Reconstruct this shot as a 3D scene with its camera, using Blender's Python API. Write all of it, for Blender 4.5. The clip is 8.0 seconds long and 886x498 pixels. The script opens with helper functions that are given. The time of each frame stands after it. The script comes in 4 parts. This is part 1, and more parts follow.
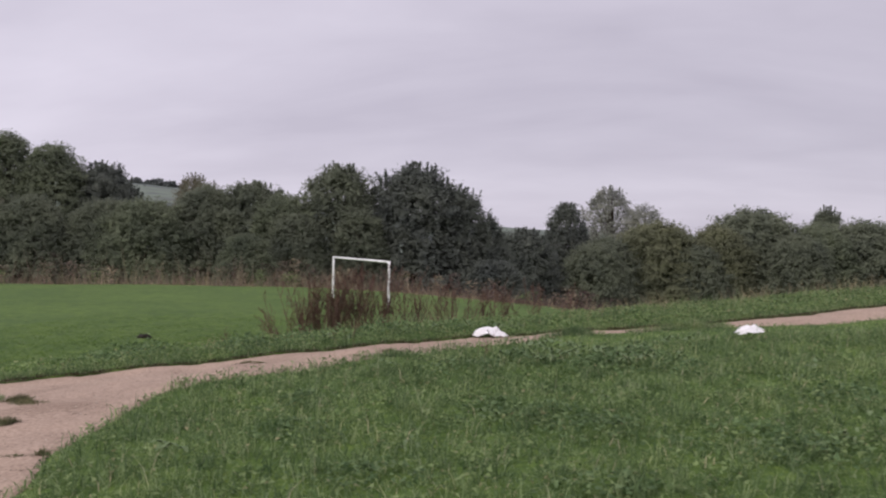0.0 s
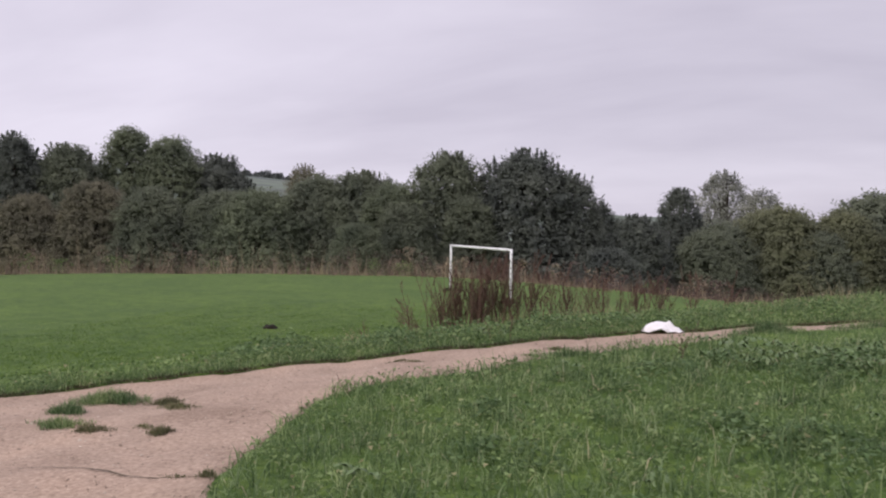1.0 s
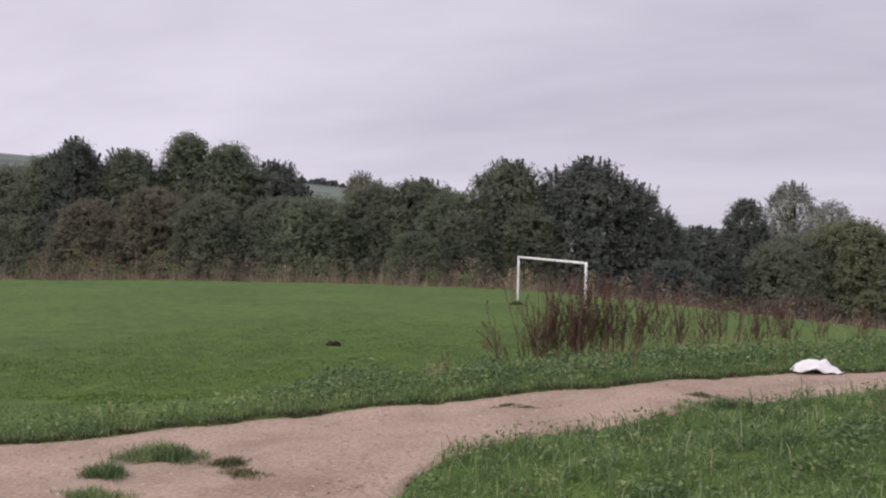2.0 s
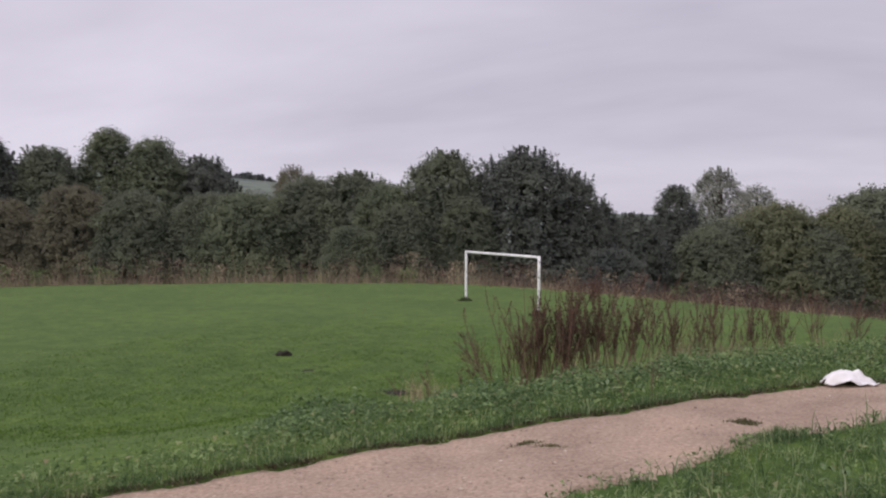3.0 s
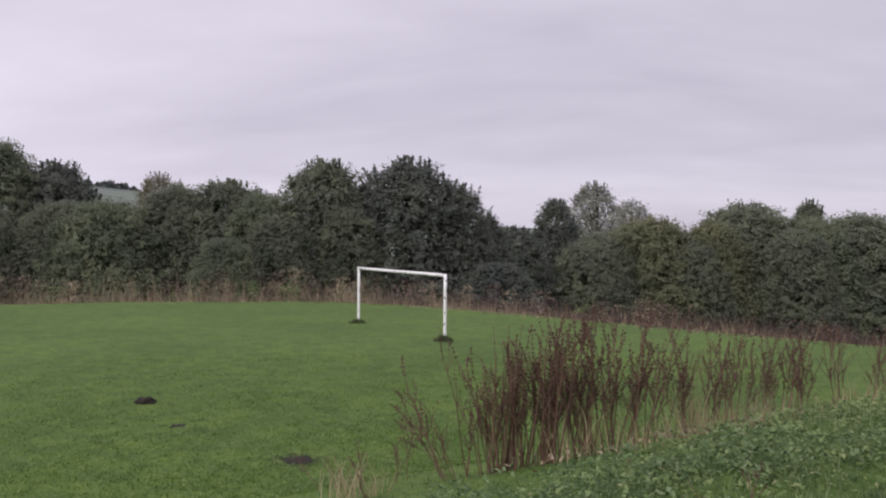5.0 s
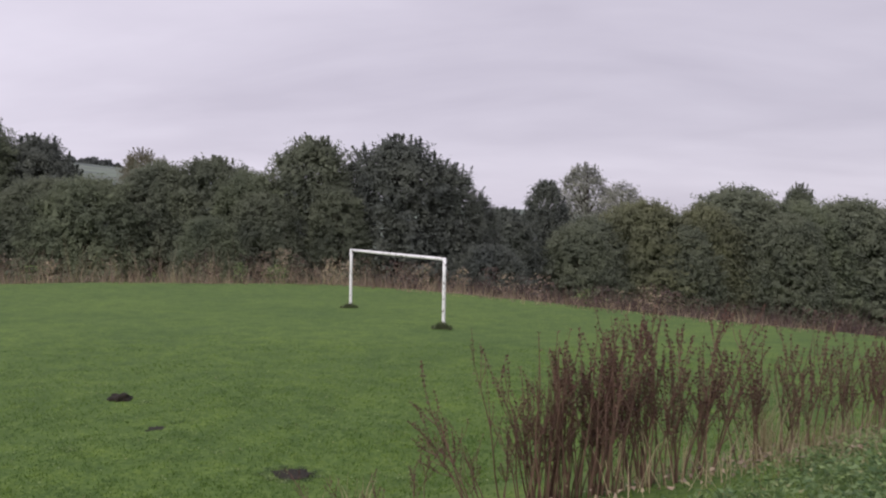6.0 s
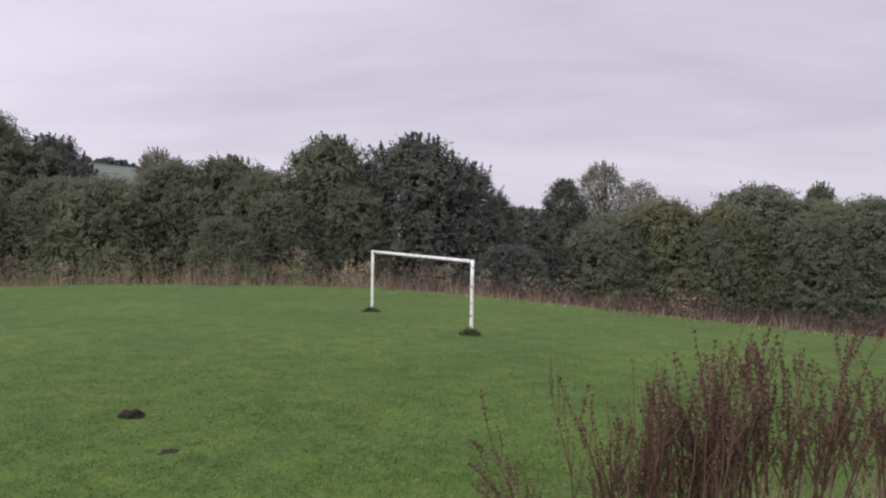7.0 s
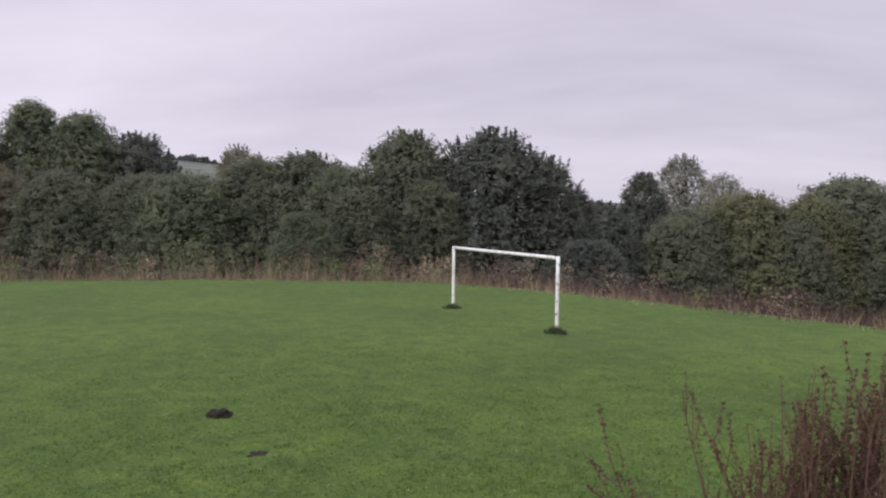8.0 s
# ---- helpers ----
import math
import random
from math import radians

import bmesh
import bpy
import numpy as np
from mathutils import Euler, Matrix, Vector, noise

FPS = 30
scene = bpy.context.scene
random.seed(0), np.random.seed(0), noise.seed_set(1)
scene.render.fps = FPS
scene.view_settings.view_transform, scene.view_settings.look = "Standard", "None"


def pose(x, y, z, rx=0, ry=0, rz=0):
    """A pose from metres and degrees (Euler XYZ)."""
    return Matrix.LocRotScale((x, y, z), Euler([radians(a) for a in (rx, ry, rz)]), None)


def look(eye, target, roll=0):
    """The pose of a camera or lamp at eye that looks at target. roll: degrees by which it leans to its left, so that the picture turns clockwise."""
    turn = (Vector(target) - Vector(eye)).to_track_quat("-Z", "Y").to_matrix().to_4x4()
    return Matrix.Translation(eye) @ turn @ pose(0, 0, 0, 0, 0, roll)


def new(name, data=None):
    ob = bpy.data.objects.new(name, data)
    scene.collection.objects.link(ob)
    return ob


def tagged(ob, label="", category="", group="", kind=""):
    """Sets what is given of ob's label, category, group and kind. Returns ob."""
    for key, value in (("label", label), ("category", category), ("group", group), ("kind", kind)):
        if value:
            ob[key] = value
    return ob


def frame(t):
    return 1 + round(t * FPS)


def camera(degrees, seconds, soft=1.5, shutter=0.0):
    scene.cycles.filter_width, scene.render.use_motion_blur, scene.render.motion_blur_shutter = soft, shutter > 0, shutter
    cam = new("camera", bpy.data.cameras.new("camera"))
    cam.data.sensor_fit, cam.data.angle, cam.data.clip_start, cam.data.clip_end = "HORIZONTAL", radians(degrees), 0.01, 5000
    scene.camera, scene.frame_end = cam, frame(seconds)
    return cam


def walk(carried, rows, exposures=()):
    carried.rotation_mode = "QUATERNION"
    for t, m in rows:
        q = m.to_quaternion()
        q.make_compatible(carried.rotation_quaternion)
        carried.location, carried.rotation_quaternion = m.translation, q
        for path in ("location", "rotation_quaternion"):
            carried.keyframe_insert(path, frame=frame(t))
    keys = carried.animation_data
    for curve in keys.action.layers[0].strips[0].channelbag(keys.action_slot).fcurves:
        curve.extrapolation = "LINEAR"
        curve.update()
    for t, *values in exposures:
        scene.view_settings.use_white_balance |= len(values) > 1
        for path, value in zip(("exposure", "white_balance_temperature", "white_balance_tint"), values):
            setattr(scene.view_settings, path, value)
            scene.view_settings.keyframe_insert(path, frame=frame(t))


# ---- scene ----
# ---- camera and walk ----
cam = camera(54.7, 8.0, soft=2.1, shutter=0.15)
PATH = [
    (0, (2.193, 1.083, 1.854), (1.794, 3.043, 1.828), 1.3),
    (0.5, (1.603, 1.584, 1.814), (1.044, 3.504, 1.763), 1.4),
    (1, (1.088, 2.105, 1.784), (0.462, 4.004, 1.727), 0.8),
    (1.5, (0.523, 2.856, 1.829), (-0.202, 4.719, 1.797), 1.5),
    (1.7, (0.253, 3.204, 1.823), (-0.491, 5.06, 1.788), 1.6),
    (2.8, (-0.908, 4.361, 1.955), (-1.571, 6.247, 1.904), -0.3),
    (3, (-1.151, 4.595, 1.991), (-1.737, 6.506, 1.933), 0.1),
    (3.5, (-1.636, 5.386, 1.983), (-2.113, 7.328, 1.92), 0.7),
    (4, (-2.098, 6.132, 2.005), (-2.491, 8.093, 1.959), 0.5),
    (4.5, (-2.489, 6.859, 1.991), (-2.809, 8.833, 1.964), -0.1),
    (4.7, (-2.606, 7.289, 2.033), (-2.924, 9.264, 2.014), 0.2),
    (5.8, (-3.272, 8.914, 2.002), (-3.52, 10.897, 1.932), 0.5),
    (6, (-3.399, 9.295, 2.049), (-3.666, 11.276, 1.976), 1.0),
    (6.5, (-3.716, 9.869, 2.049), (-4.0, 11.848, 1.973), 1.4),
    (7, (-3.948, 10.452, 2.066), (-4.247, 12.428, 1.991), 0.9),
    (7.5, (-4.152, 10.764, 2.083), (-4.471, 12.737, 2.006), 1.0),
    (8, (-4.303, 10.915, 2.085), (-4.771, 12.858, 1.995), 0.7),
]
walk(cam, [(t, look(eye, target, roll)) for t, eye, target, roll in PATH], exposures=((0, 0.06), (0.5, 0.03), (1, 0.19), (1.5, 0.15), (3, 0.03), (3.5, 0.06), (4, 0.09), (4.5, 0.15), (6, 0.17), (6.5, 0.19), (8, 0.21)))

# ---- world and light: overcast ----
world = bpy.data.worlds.new("overcast_sky")
scene.world = world
world.use_nodes = True
wt = world.node_tree
wt.nodes.clear()


def wnode(kind, **props):
    n = wt.nodes.new(kind)
    for k, v in props.items():
        n.inputs[k].default_value = v
    return n


w_out = wnode("ShaderNodeOutputWorld")
w_bg = wnode("ShaderNodeBackground", Strength=1.0)
w_sky = wnode("ShaderNodeTexSky")
w_sky.sky_type, w_sky.sun_disc = "NISHITA", False
w_sky.sun_elevation, w_sky.sun_rotation = radians(32), radians(207)
w_scale = wnode("ShaderNodeVectorMath")
w_scale.operation = "SCALE"
w_scale.inputs["Scale"].default_value = 0.08
wt.links.new(w_sky.outputs[0], w_scale.inputs[0])
w_co = wnode("ShaderNodeTexCoord")
w_sep = wnode("ShaderNodeSeparateXYZ")
wt.links.new(w_co.outputs["Generated"], w_sep.inputs[0])
# a layer of cloud seen from below: flattened towards the horizon
w_add = wnode("ShaderNodeMath")
w_add.operation = "ADD"
w_add.inputs[1].default_value = 0.26
wt.links.new(w_sep.outputs["Z"], w_add.inputs[0])
w_max = wnode("ShaderNodeMath")
w_max.operation = "MAXIMUM"
w_max.inputs[1].default_value = 0.1
wt.links.new(w_add.outputs[0], w_max.inputs[0])
w_comb = wnode("ShaderNodeCombineXYZ")
for axis in "XY":
    d = wnode("ShaderNodeMath")
    d.operation = "DIVIDE"
    wt.links.new(w_sep.outputs[axis], d.inputs[0])
    wt.links.new(w_max.outputs[0], d.inputs[1])
    wt.links.new(d.outputs[0], w_comb.inputs[axis])
w_n1 = wnode("ShaderNodeTexNoise", Scale=0.85, Detail=5.0, Roughness=0.5, Distortion=0.5)
w_n2 = wnode("ShaderNodeTexNoise", Scale=2.4, Detail=4.0, Roughness=0.5, Distortion=0.3)
w_map = wnode("ShaderNodeMapping")
w_map.inputs["Location"].default_value = (3.1, 0.7, 0.0)
w_map.inputs["Scale"].default_value = (0.8, 1.5, 1.0)
wt.links.new(w_comb.outputs[0], w_map.inputs[0])
wt.links.new(w_map.outputs[0], w_n1.inputs["Vector"])
wt.links.new(w_map.outputs[0], w_n2.inputs["Vector"])
w_mix = wnode("ShaderNodeMix")
w_mix.inputs[0].default_value = 0.3
wt.links.new(w_n1.outputs[0], w_mix.inputs[2])
wt.links.new(w_n2.outputs[0], w_mix.inputs[3])
w_ramp = wnode("ShaderNodeValToRGB")
w_ramp.color_ramp.elements[0].position, w_ramp.color_ramp.elements[0].color = 0.34, (0.535, 0.497, 0.598, 1)
w_ramp.color_ramp.elements[1].position, w_ramp.color_ramp.elements[1].color = 0.66, (0.695, 0.65, 0.76, 1)
wt.links.new(w_mix.outputs[0], w_ramp.inputs[0])
# an overcast sky is about three times as bright overhead as at the horizon
w_up = wnode("ShaderNodeMapRange")
for k, v in zip(("From Min", "From Max", "To Min", "To Max"), (0.25, 1.0, 1.0, 2.1)):
    w_up.inputs[k].default_value = v
wt.links.new(w_sep.outputs["Z"], w_up.inputs["Value"])
w_gain = wnode("ShaderNodeVectorMath")
w_gain.operation = "SCALE"
wt.links.new(w_ramp.outputs[0], w_gain.inputs[0])
w_side = wnode("ShaderNodeMath")
w_side.operation = "MULTIPLY_ADD"
w_side.inputs[1].default_value, w_side.inputs[2].default_value = -0.16, 0.97
wt.links.new(w_sep.outputs["X"], w_side.inputs[0])
w_both = wnode("ShaderNodeMath")
w_both.operation = "MULTIPLY"
wt.links.new(w_up.outputs[0], w_both.inputs[0])
wt.links.new(w_side.outputs[0], w_both.inputs[1])
wt.links.new(w_both.outputs[0], w_gain.inputs["Scale"])
w_sum = wnode("ShaderNodeMix")
w_sum.data_type = "RGBA"
w_sum.inputs[0].default_value = 0.95
wt.links.new(w_scale.outputs[0], w_sum.inputs[6])
wt.links.new(w_gain.outputs[0], w_sum.inputs[7])
wt.links.new(w_sum.outputs[2], w_bg.inputs[0])
wt.links.new(w_bg.outputs[0], w_out.inputs[0])

sun = new("sun", bpy.data.lights.new("sun", "SUN"))
sun.data.energy, sun.data.angle, sun.data.color = 1.5, radians(25), (1.0, 0.96, 0.92)
sun.matrix_world = look((-20, -40, 28), (0, 0, 0))

# ---- materials ----


def material(name, rough=0.8, spec=0.3):
    m = bpy.data.materials.new(name)
    m.use_nodes = True
    bsdf = m.node_tree.nodes["Principled BSDF"]
    bsdf.inputs["Roughness"].default_value = rough
    bsdf.inputs["Specular IOR Level"].default_value = spec
    return m, m.node_tree, bsdf


def noise_mix(nt, scale, stops, detail=6.0, coords="Object", rough=0.6, stretch=(1, 1, 1)):
    """A colour ramp over a noise; stops are (position, colour)."""
    co = nt.nodes.new("ShaderNodeTexCoord")
    mp = nt.nodes.new("ShaderNodeMapping")
    mp.inputs["Scale"].default_value = stretch
    n = nt.nodes.new("ShaderNodeTexNoise")
    n.inputs["Scale"].default_value, n.inputs["Detail"].default_value, n.inputs["Roughness"].default_value = scale, detail, rough
    ramp = nt.nodes.new("ShaderNodeValToRGB")
    el = ramp.color_ramp.elements
    while len(el) < len(stops):
        el.new(0.5)
    for e, (p, c) in zip(el, stops):
        e.position, e.color = p, (*c, 1)
    nt.links.new(co.outputs[coords], mp.inputs[0])
    nt.links.new(mp.outputs[0], n.inputs["Vector"])
    nt.links.new(n.outputs[0], ramp.inputs[0])
    return ramp, n


def blend(nt, a, b, fac, mode="MIX"):
    mx = nt.nodes.new("ShaderNodeMix")
    mx.data_type, mx.blend_type = "RGBA", mode
    if isinstance(fac, float):
        mx.inputs[0].default_value = fac
    else:
        nt.links.new(fac, mx.inputs[0])
    nt.links.new(a, mx.inputs[6])
    nt.links.new(b, mx.inputs[7])
    return mx.outputs[2]


def bumped(nt, bsdf, height, strength, distance):
    b = nt.nodes.new("ShaderNodeBump")
    b.inputs["Strength"].default_value, b.inputs["Distance"].default_value = strength, distance
    nt.links.new(height, b.inputs["Height"])
    nt.links.new(b.outputs[0], bsdf.inputs["Normal"])


def surface(name, fine, coarse, scale_fine, scale_coarse, rough=0.85, bump=0.4, depth=0.02, mode="MULTIPLY", amount=1.0):
    m, nt, bsdf = material(name, rough)
    a, na = noise_mix(nt, scale_fine, fine)
    b, _ = noise_mix(nt, scale_coarse, coarse)
    nt.links.new(blend(nt, a.outputs[0], b.outputs[0], amount, mode), bsdf.inputs["Base Color"])
    bumped(nt, bsdf, na.outputs[0], bump, depth)
    return m


def leafy(name, stops, rough=0.6, through_light=0.25, patch=((0.3, (0.7, 0.7, 0.7)), (0.7, (1.2, 1.2, 1.15))), patch_scale=0.5, spec=0.25, streaks=False):
    """Foliage: a colour for each leaf or blade, varied in patches, partly letting light through."""
    m, nt, bsdf = material(name, rough, spec)
    geo = nt.nodes.new("ShaderNodeNewGeometry")
    ramp = nt.nodes.new("ShaderNodeValToRGB")
    el = ramp.color_ramp.elements
    while len(el) < len(stops):
        el.new(0.5)
    for e, (p, c) in zip(el, stops):
        e.position, e.color = p, (*c, 1)
    nt.links.new(geo.outputs["Random Per Island"], ramp.inputs[0])
    p, _ = noise_mix(nt, patch_scale, patch, detail=3.0)
    col = blend(nt, ramp.outputs[0], p.outputs[0], 1.0, "MULTIPLY")
    if streaks:
        sward, _ = noise_mix(nt, 2.4, SWARD, stretch=(0.7, 0.8, 1))
        col = blend(nt, col, sward.outputs[0], 1.0, "MULTIPLY")
    nt.links.new(col, bsdf.inputs["Base Color"])
    tr = nt.nodes.new("ShaderNodeBsdfTranslucent")
    nt.links.new(col, tr.inputs[0])
    mx = nt.nodes.new("ShaderNodeMixShader")
    mx.inputs[0].default_value = through_light
    nt.links.new(bsdf.outputs[0], mx.inputs[1])
    nt.links.new(tr.outputs[0], mx.inputs[2])
    nt.links.new(mx.outputs[0], nt.nodes["Material Output"].inputs[0])
    return m


SWARD = [(0.34, (0.78, 0.82, 0.80)), (0.5, (1.0, 1.0, 1.0)), (0.66, (1.19, 1.14, 1.05))]


def turf():
    """Mown turf near; from 250 m on, hill pasture dulled by painted haze."""
    m, nt, bsdf = material("turf", 0.9, 0.2)
    fine, nf = noise_mix(nt, 14.0, [(0.30, (0.037, 0.075, 0.015)), (0.5, (0.068, 0.119, 0.025)), (0.7, (0.110, 0.166, 0.039))])
    patch, _ = noise_mix(nt, 0.22, [(0.3, (0.82, 0.84, 0.82)), (0.7, (1.2, 1.12, 1.0))])
    sward, _ = noise_mix(nt, 2.4, SWARD, stretch=(0.7, 0.8, 1))
    near = blend(nt, blend(nt, fine.outputs[0], patch.outputs[0], 1.0, "MULTIPLY"), sward.outputs[0], 1.0, "MULTIPLY")
    # pasture colours pulled to grey-green, with the haze of distance in them
    hill, _ = noise_mix(nt, 0.012, [(0.40, (0.085, 0.098, 0.092)), (0.47, (0.10, 0.118, 0.10)), (0.54, (0.145, 0.178, 0.132)), (0.66, (0.115, 0.132, 0.112))], detail=3.0)
    geo = nt.nodes.new("ShaderNodeNewGeometry")
    ln = nt.nodes.new("ShaderNodeVectorMath")
    ln.operation = "LENGTH"
    nt.links.new(geo.outputs["Position"], ln.inputs[0])
    mr = nt.nodes.new("ShaderNodeMapRange")
    mr.inputs["From Min"].default_value, mr.inputs["From Max"].default_value = 180, 320
    nt.links.new(ln.outputs["Value"], mr.inputs["Value"])
    nt.links.new(blend(nt, near, hill.outputs[0], mr.outputs[0]), bsdf.inputs["Base Color"])
    bumped(nt, bsdf, nf.outputs[0], 0.35, 0.015)
    return m


M_GROUND = turf()
M_PATH = surface("gritty_path", [(0.3, (0.235, 0.168, 0.122)), (0.5, (0.335, 0.246, 0.182)), (0.75, (0.46, 0.352, 0.268))],
                 [(0.3, (0.76, 0.74, 0.72)), (0.5, (1.0, 1.0, 1.0)), (0.7, (1.14, 1.12, 1.10))], 30.0, 1.1, rough=0.92, bump=0.6, depth=0.012)
def flaking_paint():
    """White paint, flaked to dull metal in patches, most of all near the foot."""
    m, nt, bsdf = material("worn_white_paint", 0.5)
    paint, _ = noise_mix(nt, 6.0, [(0.3, (0.70, 0.69, 0.68)), (0.6, (0.82, 0.81, 0.80))])
    bare, _ = noise_mix(nt, 30.0, [(0.3, (0.10, 0.085, 0.075)), (0.7, (0.22, 0.19, 0.17))])
    flake, n = noise_mix(nt, 9.0, [(0.60, (0, 0, 0)), (0.63, (1, 1, 1))], detail=5.0)
    nt.links.new(blend(nt, paint.outputs[0], bare.outputs[0], flake.outputs[0]), bsdf.inputs["Base Color"])
    bumped(nt, bsdf, flake.outputs[0], 0.3, 0.002)
    return m


M_PAINT = flaking_paint()
M_SOIL = surface("dark_soil", [(0.3, (0.012, 0.010, 0.007)), (0.7, (0.032, 0.025, 0.017))], [(0.3, (0.8, 0.8, 0.8)), (0.7, (1.1, 1.1, 1.1))], 30.0, 3.0, rough=0.95, bump=0.8, depth=0.03)
M_BARK = surface("bark", [(0.3, (0.035, 0.028, 0.022)), (0.7, (0.11, 0.09, 0.07))], [(0.3, (0.8, 0.8, 0.8)), (0.7, (1.1, 1.1, 1.1))], 12.0, 2.0, rough=0.9, bump=0.7)
# the patches also put tussock shading and highlights into the blade colour
M_BLADE = leafy("long_grass", [(0.0, (0.072, 0.115, 0.048)), (0.45, (0.154, 0.225, 0.094)), (0.8, (0.265, 0.345, 0.162)), (0.94, (0.34, 0.41, 0.22)), (1.0, (0.48, 0.43, 0.29))], patch_scale=2.2, patch=((0.32, (0.50, 0.58, 0.55)), (0.5, (1.0, 1.0, 1.0)), (0.68, (1.4, 1.3, 1.2))), through_light=0.5, spec=0.12)
M_MOWN = leafy("mown_grass", [(0.0, (0.045, 0.092, 0.018)), (0.5, (0.096, 0.170, 0.034)), (1.0, (0.210, 0.310, 0.078))], patch_scale=0.7, through_light=0.6, patch=((0.3, (0.70, 0.76, 0.74)), (0.7, (1.22, 1.14, 1.0))), spec=0.1, streaks=True)
M_HERB = leafy("broad_weed_leaves", [(0.0, (0.078, 0.130, 0.046)), (0.5, (0.158, 0.230, 0.084)), (0.93, (0.270, 0.345, 0.150)), (1.0, (0.33, 0.29, 0.17))], patch_scale=1.4, through_light=0.4, spec=0.15)
M_REED = leafy("dry_rank_grass", [(0.0, (0.13, 0.100, 0.088)), (0.4, (0.25, 0.195, 0.160)), (0.75, (0.42, 0.345, 0.26)), (1.0, (0.22, 0.22, 0.11))], patch_scale=0.25, through_light=0.15,
               patch=((0.3, (0.55, 0.45, 0.45)), (0.5, (0.9, 0.85, 0.8)), (0.7, (1.3, 1.25, 1.1))))
M_RUST = leafy("red_brown_weeds", [(0.0, (0.044, 0.028, 0.028)), (0.5, (0.080, 0.050, 0.046)), (1.0, (0.14, 0.098, 0.078))], patch_scale=0.3, through_light=0.1)
# dark brown: soil and the gap's shadow under the turf's edge in one colour
M_EDGE_SHADE = leafy("brown_edge_shade", [(0.0, (0.034, 0.028, 0.016)), (0.6, (0.070, 0.058, 0.032)), (1.0, (0.13, 0.11, 0.06))], patch_scale=3.0, through_light=0.1)
M_STRAW = leafy("bleached_straw", [(0.0, (0.27, 0.21, 0.12)), (1.0, (0.46, 0.39, 0.25))], through_light=0.2)
M_DOCK = leafy("dock_stem", [(0.0, (0.085, 0.048, 0.038)), (0.5, (0.150, 0.088, 0.066)), (1.0, (0.25, 0.175, 0.12))], patch_scale=3.0, through_light=0.05)
M_SEED = leafy("dock_seed", [(0.0, (0.060, 0.032, 0.027)), (0.6, (0.115, 0.060, 0.047)), (1.0, (0.190, 0.115, 0.080))], patch_scale=3.0, through_light=0.1)
M_BROAD = surface("broad_leaf", [(0.3, (0.090, 0.145, 0.055)), (0.7, (0.170, 0.225, 0.105))], [(0.35, (0.8, 0.85, 0.8)), (0.7, (1.2, 1.1, 1.1))], 9.0, 2.5, rough=0.55, bump=0.3, depth=0.01)
def crown(name, c):
    """Tree leaves round one colour, dull, thin enough to glow a little, lifted for distant haze."""
    return leafy(name, [(k, tuple(1.9 * f * v for v in c)) for k, f in ((0.0, 0.9), (0.5, 1.0), (1.0, 1.14))], rough=0.9, through_light=0.5, spec=0.05, patch_scale=0.3,
                 patch=((0.3, (0.72, 0.73, 0.76)), (0.7, (1.25, 1.22, 1.12))))


M_LEAF = {
    "dark": crown("dark_green_leaves", (0.099, 0.110, 0.082)),
    "deep": crown("blue_green_leaves", (0.080, 0.088, 0.078)),
    "mid": crown("green_leaves", (0.101, 0.115, 0.080)),
    "gold": crown("turning_leaves", (0.108, 0.114, 0.074)),
    "grey": crown("silver_leaves", (0.160, 0.165, 0.145)),
    "rust": crown("rusty_leaves", (0.112, 0.107, 0.080)),
}

# ---- mesh helpers ----
rng = np.random.default_rng(7)


def link_mesh(name, verts, tris, mat, parent=None, smooth=False):
    """One mesh object from an array of corners and an array of triangles."""
    verts, tris = np.asarray(verts, dtype=np.float32), np.asarray(tris, dtype=np.int32)
    me = bpy.data.meshes.new(name)
    me.vertices.add(len(verts))
    me.vertices.foreach_set("co", verts.ravel())
    me.loops.add(tris.size)
    me.loops.foreach_set("vertex_index", tris.ravel())
    me.polygons.add(len(tris))
    me.polygons.foreach_set("loop_start", np.arange(0, tris.size, 3, dtype=np.int32))
    me.update(calc_edges=True)
    if smooth:
        me.polygons.foreach_set("use_smooth", np.ones(len(tris), dtype=bool))
    me.materials.append(mat)
    ob = new(name, me)
    ob.parent = parent
    return ob


def part(name, bm, mat, parent=None, label=""):
    me = bpy.data.meshes.new(name)
    bm.to_mesh(me)
    bm.free()
    for p in me.polygons:
        p.use_smooth = True
    me.materials.append(mat)
    ob = new(name, me)
    ob.parent = parent
    return tagged(ob, label)


def empty(name, at):
    ob = new(name)
    ob.matrix_world = pose(*at)
    return ob


def tube(bm, points, radii, sides=7):
    """A tapered tube along points."""
    rings = []
    for i, p in enumerate(points):
        a = Vector(points[max(i - 1, 0)])
        b = Vector(points[min(i + 1, len(points) - 1)])
        q = (b - a).to_track_quat("Z", "X")
        rings.append([bm.verts.new(Vector(p) + q @ Vector((radii[i] * math.cos(2 * math.pi * k / sides), radii[i] * math.sin(2 * math.pi * k / sides), 0))) for k in range(sides)])
    for r0, r1 in zip(rings, rings[1:]):
        for k in range(sides):
            bm.faces.new((r0[k], r0[(k + 1) % sides], r1[(k + 1) % sides], r1[k]))
    bm.faces.new(rings[0][::-1])
    bm.faces.new(rings[-1])


def smoothstep(a, b, x):
    u = np.clip((x - a) / (b - a), 0, 1)
    return u * u * (3 - 2 * u)


